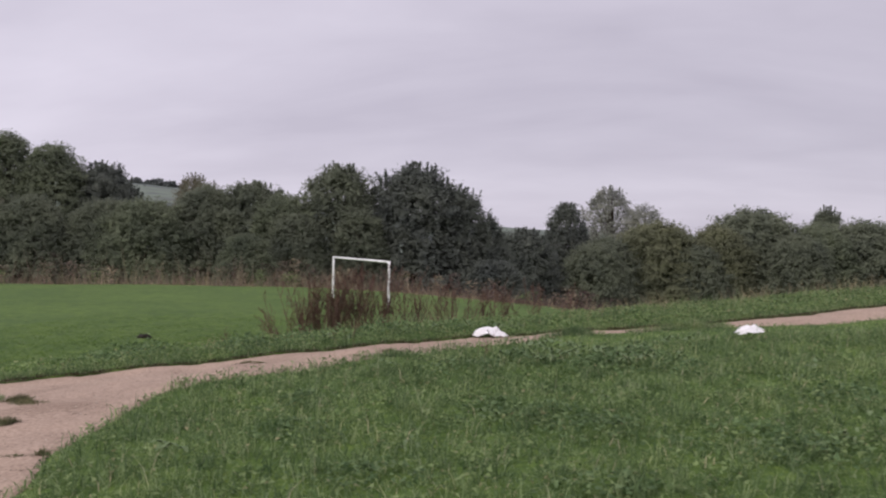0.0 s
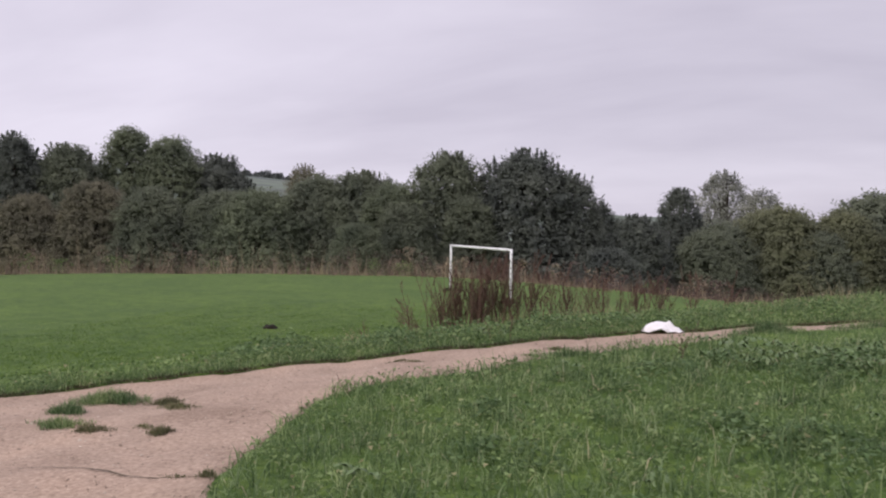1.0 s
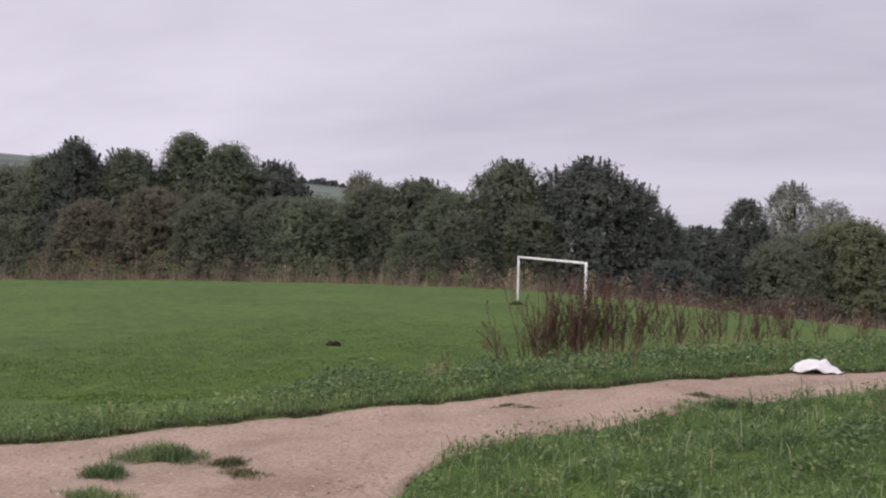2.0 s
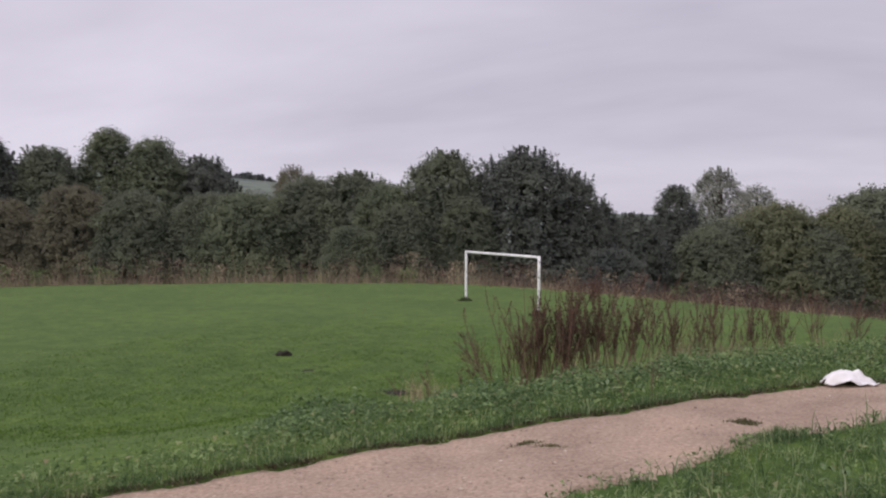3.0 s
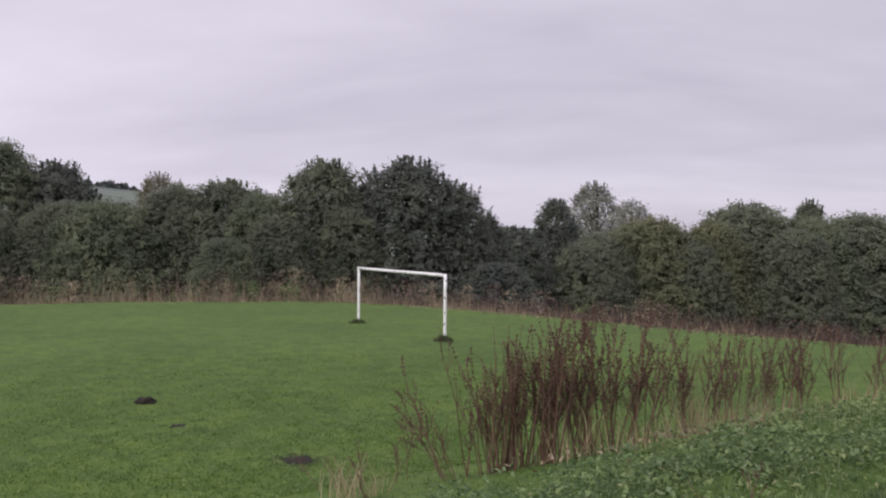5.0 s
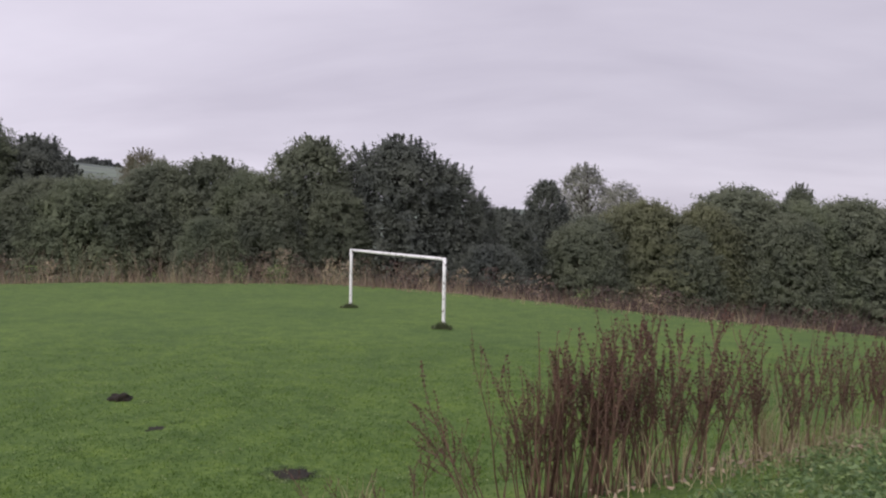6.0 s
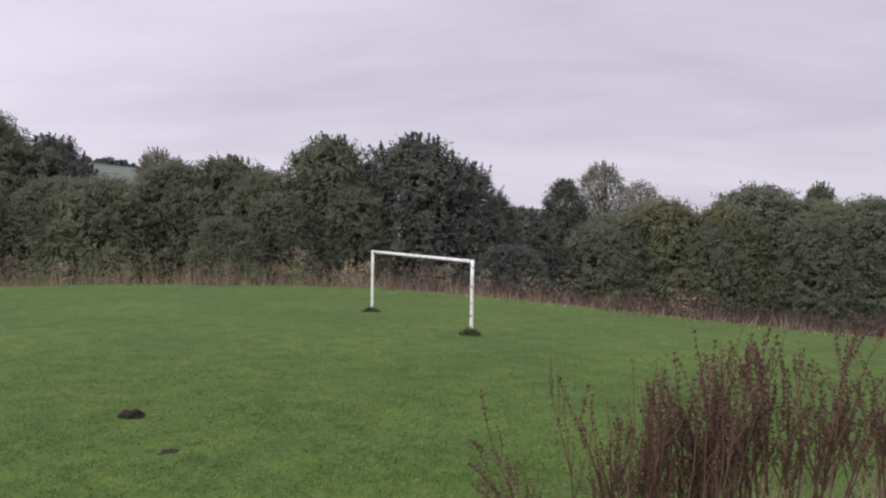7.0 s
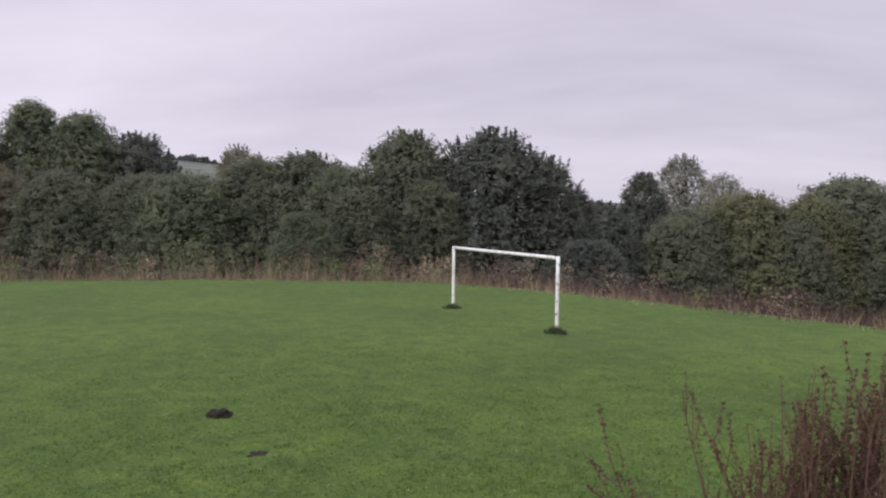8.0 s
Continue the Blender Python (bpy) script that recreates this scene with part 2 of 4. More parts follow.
def spline(points, n):
    """n points evenly along a smooth curve through the given points."""
    p = np.array(points, dtype=float)
    q = np.vstack([2 * p[0] - p[1], p, 2 * p[-1] - p[-2]])
    out = []
    for i in range(len(p) - 1):
        a, b, c, d = q[i:i + 4]
        for u in np.linspace(0, 1, 24, endpoint=False):
            out.append(0.5 * (2 * b + (c - a) * u + (2 * a - 5 * b + 4 * c - d) * u * u + (3 * b - a - 3 * c + d) * u ** 3))
    out = np.array(out + [p[-1]])
    s = np.r_[0, np.cumsum(np.linalg.norm(np.diff(out, axis=0), axis=1))]
    t = np.linspace(0, s[-1], n)
    return np.stack([np.interp(t, s, out[:, k]) for k in range(2)], axis=1)


def line_distance(xy, line):
    """Signed distance to a polyline: positive on its left."""
    x, y = np.ascontiguousarray(xy[:, 0]), np.ascontiguousarray(xy[:, 1])
    best, sign = np.full(len(x), 1e18), np.ones(len(x))
    for a, b in zip(line[:-1], line[1:]):
        (ux, uy), px, py = b - a, x - a[0], y - a[1]
        u = np.clip((px * ux + py * uy) / (ux * ux + uy * uy), 0, 1)
        d = (px - u * ux) ** 2 + (py - u * uy) ** 2
        near = d < best - 1e-9
        best[near] = d[near]
        sign[near] = np.sign(ux * py - uy * px)[near]
    return np.sqrt(best) * sign


def inside(xy, ring):
    hit = np.zeros(len(xy), dtype=bool)
    for a, b in zip(ring, np.roll(ring, -1, axis=0)):
        cross = (a[1] > xy[:, 1]) != (b[1] > xy[:, 1])
        with np.errstate(divide="ignore", invalid="ignore"):
            hit ^= cross & (xy[:, 0] < (b[0] - a[0]) * (xy[:, 1] - a[1]) / (b[1] - a[1]) + a[0])
    return hit


def ripple(xy, scale, seed):
    """Cheap smooth noise in -1..1 from a few waves."""
    r = np.random.default_rng(seed)
    v = np.zeros(len(xy))
    for _ in range(7):
        a, k, ph = r.uniform(0, 6.3), r.uniform(0.6, 1.8) / scale, r.uniform(0, 6.3)
        v += np.sin((xy[:, 0] * math.cos(a) + xy[:, 1] * math.sin(a)) * k * 6.3 + ph)
    return v / 4.5


def leaf_cloud(centres, normals, size, r, wild=0.75, slim=0.8):
    """A three-cornered leaf or spray at each place."""
    n = len(centres)
    nrm = normals + r.normal(0, wild, (n, 3))
    nrm /= np.linalg.norm(nrm, axis=1)[:, None]
    s = np.cross(nrm, r.normal(0, 1, (n, 3)))
    s /= np.linalg.norm(s, axis=1)[:, None]
    t = np.cross(nrm, s)
    w = (size * r.uniform(0.6, 1.4, n))[:, None]
    v = np.stack([centres - t * w, centres + s * w * slim + t * w * 0.2, centres + t * w * 0.9 - s * w * slim * 0.6], axis=1).reshape(-1, 3)
    return v, np.arange(3 * n).reshape(-1, 3)


# ---- the lie of the land ----
FAR_EDGE = spline([(-16, 0), (-12, 4), (-8.7, 7.1), (-6.3, 8.95), (-5.2, 9.86), (-4.05, 10.87), (-3.28, 11.6), (-2.4, 12.28), (-1.48, 13.02), (-0.76, 13.55),
                   (0.17, 14.08), (1.5, 14.42), (2.75, 14.62), (3.9, 14.92), (5.2, 15.6), (6.0, 16.7), (7.2, 17.8), (11, 21)], 260) + np.array((-0.14, 0.20))
NEAR_EDGE = spline([(-18, -5), (-11, 0.5), (-6.2, 3.2), (-3.1, 4.6), (-1.65, 5.7), (-2.02, 6.95), (-2.17, 7.75), (-2.33, 8.6), (-2.27, 9.55), (-1.88, 10.3), (-1.2, 10.95), (-0.62, 11.7),
                    (0.16, 12.17), (0.86, 12.8), (1.63, 13.52), (2.6, 13.9), (3.9, 14.35), (5.2, 14.7), (6.6, 15.55), (8.0, 16.8), (12, 20)], 260)
CREST = spline([(-60, -34), (-16, 0), (-8.6, 7.0), (-5.06, 9.64), (-2.3, 12.15), (-0.75, 13.5), (1.5, 15.0), (4, 16.6), (8, 19.5), (14, 24), (40, 44)], 44)
FIELD_EDGE = spline([(-75, -5), (-50, 24), (-38, 36.9), (-31.6, 42.4), (-25.5, 45.9), (-20.7, 47.6), (-17.1, 48.4), (-13, 48.6), (-7.5, 45), (-5.2, 43.2), (-1.5, 40.1), (2.1, 37), (9, 32.5), (20, 28), (45, 22)], 44)
PATH_RING = np.vstack([FAR_EDGE[::3], NEAR_EDGE[::-3]])


def height(xy):
    """Height of the ground at an array of places."""
    xy = np.atleast_2d(np.asarray(xy, dtype=float))
    x, y = xy[:, 0], xy[:, 1]
    bank_top = 0.0085 + 0.0468 * np.clip(x, -14, 14) + 0.0309 * np.clip(y, -10, 24)
    d = line_distance(xy, CREST)
    field = -1.1 - np.clip(0.006 * (d - 8), 0, 0.17)
    bank_top = bank_top - 0.12 * smoothstep(-1.7, 0.2, d)
    z = bank_top + (field - bank_top) * smoothstep(0.8, 8.0, d)
    e = np.clip(line_distance(xy, FIELD_EDGE), 0, None)
    fall = np.interp(np.degrees(np.arctan2(x, y)), (-60, -20, -8, 5, 60), (0.035, 0.045, 0.10, 0.12, 0.10))
    z = z - np.where(d > 0, 1, 0) * (np.minimum(e, 110) * fall * smoothstep(0, 14, e) + 1.2 * smoothstep(0.6, 6.5, e))
    r = np.hypot(x, y)
    rise = np.interp(np.degrees(np.arctan2(x, y)), (-180, -90, -70, -48, -30, -6, 10, 60, 180), (1.0, 4.0, 4.4, 4.0, 2.95, 0.8, 0.5, 0.5, 1.0))
    far = smoothstep(220, 1000, r)
    z = z * (1 - far) + far * np.tan(np.radians(rise)) * np.minimum(r, 1100) * (1 + 0.05 * ripple(xy, 260, 5))
    return z + 0.03 * ripple(xy, 2.3, 1) * (r < 120) * np.where(e > 0, 0, 1)


def ground_z(x, y):
    return float(height([(x, y)])[0])


# ground: one sheet out to the horizon, finest where the walk is
n_ang = 320
radii = np.r_[0.0, np.geomspace(0.25, 4200, 230)]
ang = np.linspace(0, 2 * math.pi, n_ang, endpoint=False)
gx = -2.0 + radii[:, None] * np.cos(ang)[None]
gy = 13.0 + radii[:, None] * np.sin(ang)[None]
gxy = np.stack([gx.ravel(), gy.ravel()], axis=1)
gz = height(gxy) - 0.06 * inside(gxy, PATH_RING)
i, j = np.meshgrid(np.arange(len(radii) - 1), np.arange(n_ang), indexing="ij")
a, b = (i * n_ang + j).ravel(), (i * n_ang + (j + 1) % n_ang).ravel()
c, d = a + n_ang, b + n_ang
ground = link_mesh("ground", np.c_[gxy, gz], np.vstack([np.c_[a, c, d], np.c_[a, d, b]]), M_GROUND, smooth=True)
tagged(ground, "mown green playing field, grassy bank and land beyond", "ground", kind="structure")

# path: a slightly raised gritty strip with uneven edges
wob_a, wob_b = 0.05 * ripple(FAR_EDGE, 0.8, 11) + 0.03 * ripple(FAR_EDGE, 0.25, 15), 0.10 * ripple(NEAR_EDGE, 0.9, 12) + 0.05 * ripple(NEAR_EDGE, 0.3, 16)
pa, pb = FAR_EDGE + wob_a[:, None] * np.array((-0.6, 0.8)), NEAR_EDGE + wob_b[:, None] * np.array((-0.7, 0.7))
ring = np.vstack([pa, pb[::-1]])
step = 0.07
px, py = np.arange(-18.0, 12.1, step), np.arange(-5.0, 21.1, step)
pts = np.stack(np.meshgrid(px, py, indexing="ij"), axis=-1).reshape(-1, 2)
within = inside(pts, ring)
i, j = np.meshgrid(np.arange(len(px) - 1), np.arange(len(py) - 1), indexing="ij")
a = (i * len(py) + j).ravel()
quad = np.c_[a, a + len(py), a + len(py) + 1, a + 1]
quad = quad[within[quad].any(axis=1)]
used, quad = np.unique(quad, return_inverse=True)
quad = quad.reshape(-1, 4)
pts, rim = pts[used], ~within[used]
loop = np.vstack([ring, ring[:1]])
out, best, near = pts[rim], np.full(rim.sum(), 1e9), pts[rim].copy()
for a, b in zip(loop[:-1], loop[1:]):
    if np.allclose(a, b):
        continue
    k = np.clip(((out - a) @ (b - a)) / ((b - a) @ (b - a)), 0, 1)
    q = a + k[:, None] * (b - a)
    d = np.linalg.norm(out - q, axis=1)
    near[d < best] = q[d < best]
    best = np.minimum(best, d)
pts[rim] = near
pz = height(pts) - 0.015 + 0.008 * ripple(pts, 1.1, 13) + 0.004 * ripple(pts, 0.3, 14) - 0.05 * rim
path = link_mesh("path", np.c_[pts, pz], np.vstack([quad[:, [0, 1, 2]], quad[:, [0, 2, 3]]]), M_PATH, smooth=True)
tagged(path, "pinkish-tan gritty footpath with ragged grassy edges", "path", kind="structure")

M_EDGE = surface("bare_soil", [(0.3, (0.050, 0.040, 0.026)), (0.7, (0.12, 0.095, 0.065))], [(0.3, (0.7, 0.7, 0.7)), (0.7, (1.2, 1.2, 1.1))], 20.0, 2.0, rough=0.95, bump=0.8, depth=0.02)


def crack(points, wide, seed):
    """A dark crack in the path, as a thin uneven ribbon."""
    line = spline(points, 40)
    t = np.gradient(line, axis=0)
    nr = np.c_[-t[:, 1], t[:, 0]] / np.linalg.norm(t, axis=1)[:, None]
    w = wide * (0.5 + 0.5 * np.abs(ripple(line, 0.2, seed))) * np.sin(np.linspace(0.05, 3.09, 40))
    mid = line + nr * (0.03 * ripple(line, 0.3, seed + 1))[:, None]
    v = np.vstack([np.c_[q, height(q) - 0.005] for q in (mid - nr * w[:, None], mid + nr * w[:, None])])
    a = np.arange(39)
    return tagged(link_mesh("trim", v, np.vstack([np.c_[a, a + 1, a + 41], np.c_[a, a + 41, a + 40]]), M_EDGE), "dark crack across the worn path", "crack", kind="structure")


crack([(-3.6, 6.75), (-3.0, 6.85), (-2.5, 6.8), (-2.1, 6.9)], 0.011, 310)
crack([(-3.3, 6.2), (-2.9, 6.05), (-2.5, 6.15)], 0.009, 312)
crack([(-2.3, 6.1), (-1.95, 6.0), (-1.75, 6.05)], 0.015, 316)

# ---- goal ----
GOAL_L, GOAL_R, GOAL_Z, GOAL_H = Vector((-10.69, 39.0, 0)), Vector((-6.68, 34.02, 0)), -1.27, 2.11


def football_goal():
    goal = empty("football_goal", ((GOAL_L.x + GOAL_R.x) / 2, (GOAL_L.y + GOAL_R.y) / 2, GOAL_Z))
    along = GOAL_R - GOAL_L
    half, turn = along.length / 2, math.atan2(along.y, along.x)
    goal.matrix_world = goal.matrix_world @ pose(0, 0, 0, 0, 0, math.degrees(turn))
    for x in (-half, half):
        bm = bmesh.new()
        tube(bm, [(x, 0, z) for z in (-0.15, 0.3, 1.0, 1.6, GOAL_H + 0.045)], [0.052] * 5, 14)
        part("post", bm, M_PAINT, goal, "white-painted post with flaking patches")
    bm = bmesh.new()
    tube(bm, [(x, 0, GOAL_H) for x in np.linspace(-half + 0.05, half - 0.05, 6)], [0.05] * 6, 14)
    part("crossbar", bm, M_PAINT, goal)
    return tagged(goal, "netless white metal football goal with worn paint", "football goal")


goal = football_goal()


def mound(name, x, y, radius, high, mat, label, category):
    """A low uneven heap."""
    bm = bmesh.new()
    bmesh.ops.create_icosphere(bm, subdivisions=3, radius=1)
    for v in bm.verts:
        k = 1 + 0.40 * noise.noise(v.co * 2.6 + Vector((x, y, 0))) + 0.26 * noise.noise(v.co * 7 + Vector((y, x, 0)))
        v.co = Vector((v.co.x * radius * k, v.co.y * radius * k, max(v.co.z, -0.3) * high * k))
    ob = part(name, bm, mat)
    ob.matrix_world = pose(x, y, ground_z(x, y) - 0.01)
    return tagged(ob, label, category)


mound("molehill", -10.68, 22.84, 0.19, 0.11, M_SOIL, "dark bare molehill on the mown grass", "molehill")
mound("molehill", -9.18, 21.16, 0.20, 0.02, M_SOIL, "flattened low molehill in the mown grass", "molehill")
mound("molehill", -6.55, 19.2, 0.27, 0.03, M_SOIL, "broad flattened patch of bare dark soil", "molehill")

# ---- grass and weeds ----


def blades(name, xy, high, wide, lean, mat, label, category, seed, lift=0.0, bend=0.5, simple=False, kind="stuff"):
    """Upright tapering blades, two bent lengths each."""
    r = np.random.default_rng(seed)
    n = len(xy)
    base = np.c_[xy, height(xy) + lift]
    az, face = r.uniform(0, 2 * math.pi, n), r.uniform(0, math.pi, n)
    tilt = r.normal(0, lean, n)
    out = np.c_[np.cos(az), np.sin(az), np.zeros(n)]
    side = np.c_[np.cos(face), np.sin(face), np.zeros(n)] * (wide / 2)[:, None]
    mid = base + np.c_[out[:, :2] * (high * 0.55 * np.sin(tilt))[:, None], high * 0.55 * np.cos(tilt)]
    t2 = tilt * (1 + bend) + bend * r.uniform(0, 1, n) * np.sign(tilt)
    tip = mid + np.c_[out[:, :2] * (high * 0.5 * np.sin(t2))[:, None], high * 0.5 * np.cos(t2)]
    if simple:
        v = np.stack([base - side, base + side, tip], axis=1).reshape(-1, 3)
        return tagged(link_mesh(name, v, np.arange(3 * n).reshape(-1, 3), mat), label, category, kind="stuff")
    v = np.stack([base - side, base + side, mid + side * 0.8, mid - side * 0.8, tip], axis=1).reshape(-1, 3)
    k = (np.arange(n) * 5)[:, None]
    f = np.concatenate([k + [0, 1, 2], k + [0, 2, 3], k + [3, 2, 4]])
    return tagged(link_mesh(name, v, f, mat), label, category, kind=kind)


def scatter(n, box, keep, seed):
    """Random places in a box (x0, y0, x1, y1) for which keep(xy) holds."""
    r = np.random.default_rng(seed)
    xy = r.uniform((box[0], box[1]), (box[2], box[3]), (n, 2))
    return xy[keep(xy)]


def clumped(xy, scale, seed, low):
    """Thins places to patches."""
    r = np.random.default_rng(seed)
    return xy[r.uniform(0, 1, len(xy)) < np.clip(low + 0.5 + 0.6 * ripple(xy, scale, seed), 0.05, 1)]


def on_lawn(xy):
    return (line_distance(xy, NEAR_EDGE[::3]) < -0.02) & (line_distance(xy, CREST) < 1.0) & ~inside(xy, PATH_RING)


xy = clumped(np.vstack([scatter(225000, (-3, 3.6, 10, 20), on_lawn, 21), scatter(30000, (-5, -3, 10, 3.6), on_lawn, 27)]), 0.5, 22, 0.1)
hh = 0.165 * (0.75 + 0.40 * ripple(xy, 1.1, 23) + 0.60 * ripple(xy, 0.35, 26)) * rng.uniform(0.6, 1.5, len(xy))
hh *= 1 - 0.6 * smoothstep(1.6, 0.3, -line_distance(xy, NEAR_EDGE[::3])) * smoothstep(0.8, 2.0, xy[:, 0])
blades("lawn_grass", xy, np.clip(hh, 0.03, 0.3), rng.uniform(0.005, 0.011, len(xy)), 0.85, M_BLADE, "long uncut green grass beside the path", "grass", 24, bend=1.1)


def on_bank(xy):
    d = line_distance(xy, FAR_EDGE[::3])
    return (d > -0.04) & (d < 8.5) & (line_distance(xy, CREST) < 8.0)


xy = scatter(330000, (-13, 3, 12, 26), on_bank, 31)


def rank(xy):
    """Distance over the bank in widths of its rank strip, which broadens to the east."""
    return line_distance(xy, CREST) / np.interp(xy[:, 0], (-7, -3.5, 0), (0.9, 1.5, 3.0))


xy = xy[rng.uniform(0, 1, len(xy)) < np.interp(rank(xy), (0, 0.9, 1.3, 4), (1, 0.9, 0.5, 0.35)) * (0.75 + 0.4 * ripple(xy, 0.6, 35))]
hh = np.interp(rank(xy), (0, 0.35, 0.9, 1.3, 2.5), (0.08, 0.14, 0.13, 0.06, 0.04)) * np.clip(0.85 + 0.75 * ripple(xy, 0.6, 33), 0.2, 2.2) * np.interp(xy[:, 0], (0, 3), (1.0, 1.5)) * rng.uniform(0.5, 1.4, len(xy))
short = rank(xy) > 1.25 + 0.2 * ripple(xy, 0.8, 40)
blades("field_grass", xy[short], np.clip(hh[short], 0.015, 0.07), rng.uniform(0.006, 0.012, short.sum()), 0.7, M_MOWN, "short green grass where the bank meets the field", "grass", 43, simple=True)
xy, hh = xy[~short], hh[~short]
blades("bank_grass", xy, np.clip(hh, 0.02, 0.4), rng.uniform(0.005, 0.011, len(xy)), 0.6, M_BLADE, "rank green grass on the bank above the field", "grass", 34)


def along_edge(line, n, lo, hi, seed):
    """Random places beside a line, lo to hi to its left, thicker in patches."""
    r = np.random.default_rng(seed)
    k = r.uniform(30, len(line) - 31, n)
    i = k.astype(int)
    at = line[i] + (line[i + 1] - line[i]) * (k - i)[:, None]
    t = line[i + 1] - line[i]
    nr = np.c_[-t[:, 1], t[:, 0]] / np.linalg.norm(t, axis=1)[:, None]
    q = at + nr * r.uniform(lo, hi, n)[:, None]
    return q[r.uniform(0, 1, n) < np.clip(0.6 + 0.6 * ripple(q, 0.35, seed), 0.15, 1)]


# short dark blades paint the soil and shadow line below the overhanging grass
xy = along_edge(pa, 20000, -0.05, 0.07, 36)
blades("edge_shade_thatch", xy, rng.uniform(0.015, 0.05, len(xy)), rng.uniform(0.006, 0.013, len(xy)), 0.8, M_EDGE_SHADE, "dark brown thatch for the shadowed soil line at the turf's edge", "grass", 39)
xy = along_edge(pa, 24000, 0.0, 0.2, 37)
blades("edge_grass", xy, rng.uniform(0.03, 0.12, len(xy)), rng.uniform(0.004, 0.009, len(xy)), 0.8, M_BLADE, "grass fringe hanging over the path's edge", "grass", 38)


def on_field(xy):
    return (line_distance(xy, CREST) > 6.0) & (line_distance(xy, FIELD_EDGE) < 0)


xy = scatter(620000, (-16, 14, 3, 31), on_field, 41)
far = np.hypot(xy[:, 0] + 4.3, xy[:, 1] - 10.9)
xy = xy[rng.uniform(0, 1, len(xy)) < np.interp(far, (7, 13, 24), (1.0, 0.55, 0.0))]
xy = clumped(xy, 0.45, 44, 0.2)
blades("field_grass", xy, rng.uniform(0.018, 0.048, len(xy)) * (0.75 + 0.6 * np.clip(ripple(xy, 3.5, 77), 0, 1) + 0.5 * np.clip(ripple(xy, 0.4, 78), -0.6, 1)), rng.uniform(0.006, 0.013, len(xy)), 0.9, M_MOWN, "short mown green grass of the field", "grass", 42, simple=True)

# dry rank growth along the far side of the field


def reed_line(lo, hi, x0, x1):
    return lambda xy: (line_distance(xy, FIELD_EDGE) > lo) & (line_distance(xy, FIELD_EDGE) < hi) & (xy[:, 0] > x0) & (xy[:, 0] < x1)


xy = clumped(scatter(170000, (-60, 10, 4, 58), reed_line(-0.3, 6.0, -60, 4), 51), 1.6, 52, -0.12)
e = line_distance(xy, FIELD_EDGE)
hh = np.interp(e, (-0.3, 0.6, 2.5, 6), (0.35, 0.95, 1.8, 2.9)) * np.clip(0.72 + 0.55 * ripple(xy, 2.6, 53) + 0.35 * ripple(xy, 0.9, 59), 0.2, 1.7) * rng.uniform(0.45, 1.2, len(xy))
hh = hh * np.interp(xy[:, 0], (-13, -7, -2), (1.0, 0.5, 0.35))
blades("rank_grass", xy, hh, rng.uniform(0.012, 0.032, len(xy)), 0.28, M_REED, "tall dry tan grass edging the field", "grass", 54, simple=True)
xy = clumped(scatter(150000, (-14, 20, 46, 70), reed_line(3.5, 24.0, -14, 46), 55), 4.0, 56, 0.2)
e = line_distance(xy, FIELD_EDGE)
hh = np.interp(e, (0, 6, 24), (0.3, 1.75, 2.6)) * rng.uniform(0.45, 1.1, len(xy)) * np.clip(0.85 + 0.4 * ripple(xy, 3.0, 58), 0.3, 1.4)
blades("rank_weeds", xy, hh, rng.uniform(0.02, 0.05, len(xy)), 0.2, M_RUST, "red-brown dead weeds on the slope beyond the field", "weeds", 57, simple=True)
xy = clumped(scatter(90000, (-14, 14, 46, 52), reed_line(-0.2, 4.0, -3, 46), 58), 2.0, 59, 0.1)
blades("rank_grass", xy, rng.uniform(0.12, 0.5, len(xy)) * np.clip(0.7 + 0.7 * ripple(xy, 1.8, 60), 0.2, 1.6), rng.uniform(0.015, 0.035, len(xy)), 0.25, M_RUST, "maroon-brown weed fringe where the field falls away", "grass", 61, simple=True)


xy = clumped(scatter(100000, (-60, 10, 12, 58), reed_line(-0.4, 1.2, -60, 12), 70), 1.3, 71, -0.3)
blades("rim_grass", xy, rng.uniform(0.15, 0.6, len(xy)) * np.clip(0.8 + 0.7 * ripple(xy, 1.3, 74), 0.3, 1.6), rng.uniform(0.012, 0.028, len(xy)), 0.4, M_STRAW, "pale bleached grass at the field's rim", "grass", 72, simple=True)


def weed_bushes(name, n, box_, keep, low, high, wide, size, mat, label, seed):
    """Knee to waist high leafy or seedy weeds, many to a patch."""
    r = np.random.default_rng(seed)
    at = scatter(n, box_, keep, seed)
    at = at[r.uniform(0, 1, len(at)) < 0.5 + 0.5 * ripple(at, 5, seed)]
    hgt = r.uniform(low, high, len(at)) * np.interp(at[:, 0], (-13, -7), (1.0, 0.6)) + 0.17 * np.clip(line_distance(at, FIELD_EDGE), 0, 7)
    pick = r.integers(0, len(at), len(at) * 140)
    u = r.uniform(0, 1, len(pick)) ** 0.7
    off = r.normal(0, wide, (len(pick), 2)) * (0.5 + 0.7 * np.sin(math.pi * (0.15 + 0.7 * u)))[:, None]
    p = np.c_[at[pick] + off, height(at)[pick] + u * hgt[pick]]
    v, f = leaf_cloud(p, np.c_[off, np.full(len(p), 0.3)], np.full(len(p), size), r)
    return tagged(link_mesh(name, v, f, mat), label, "weeds", kind="stuff")


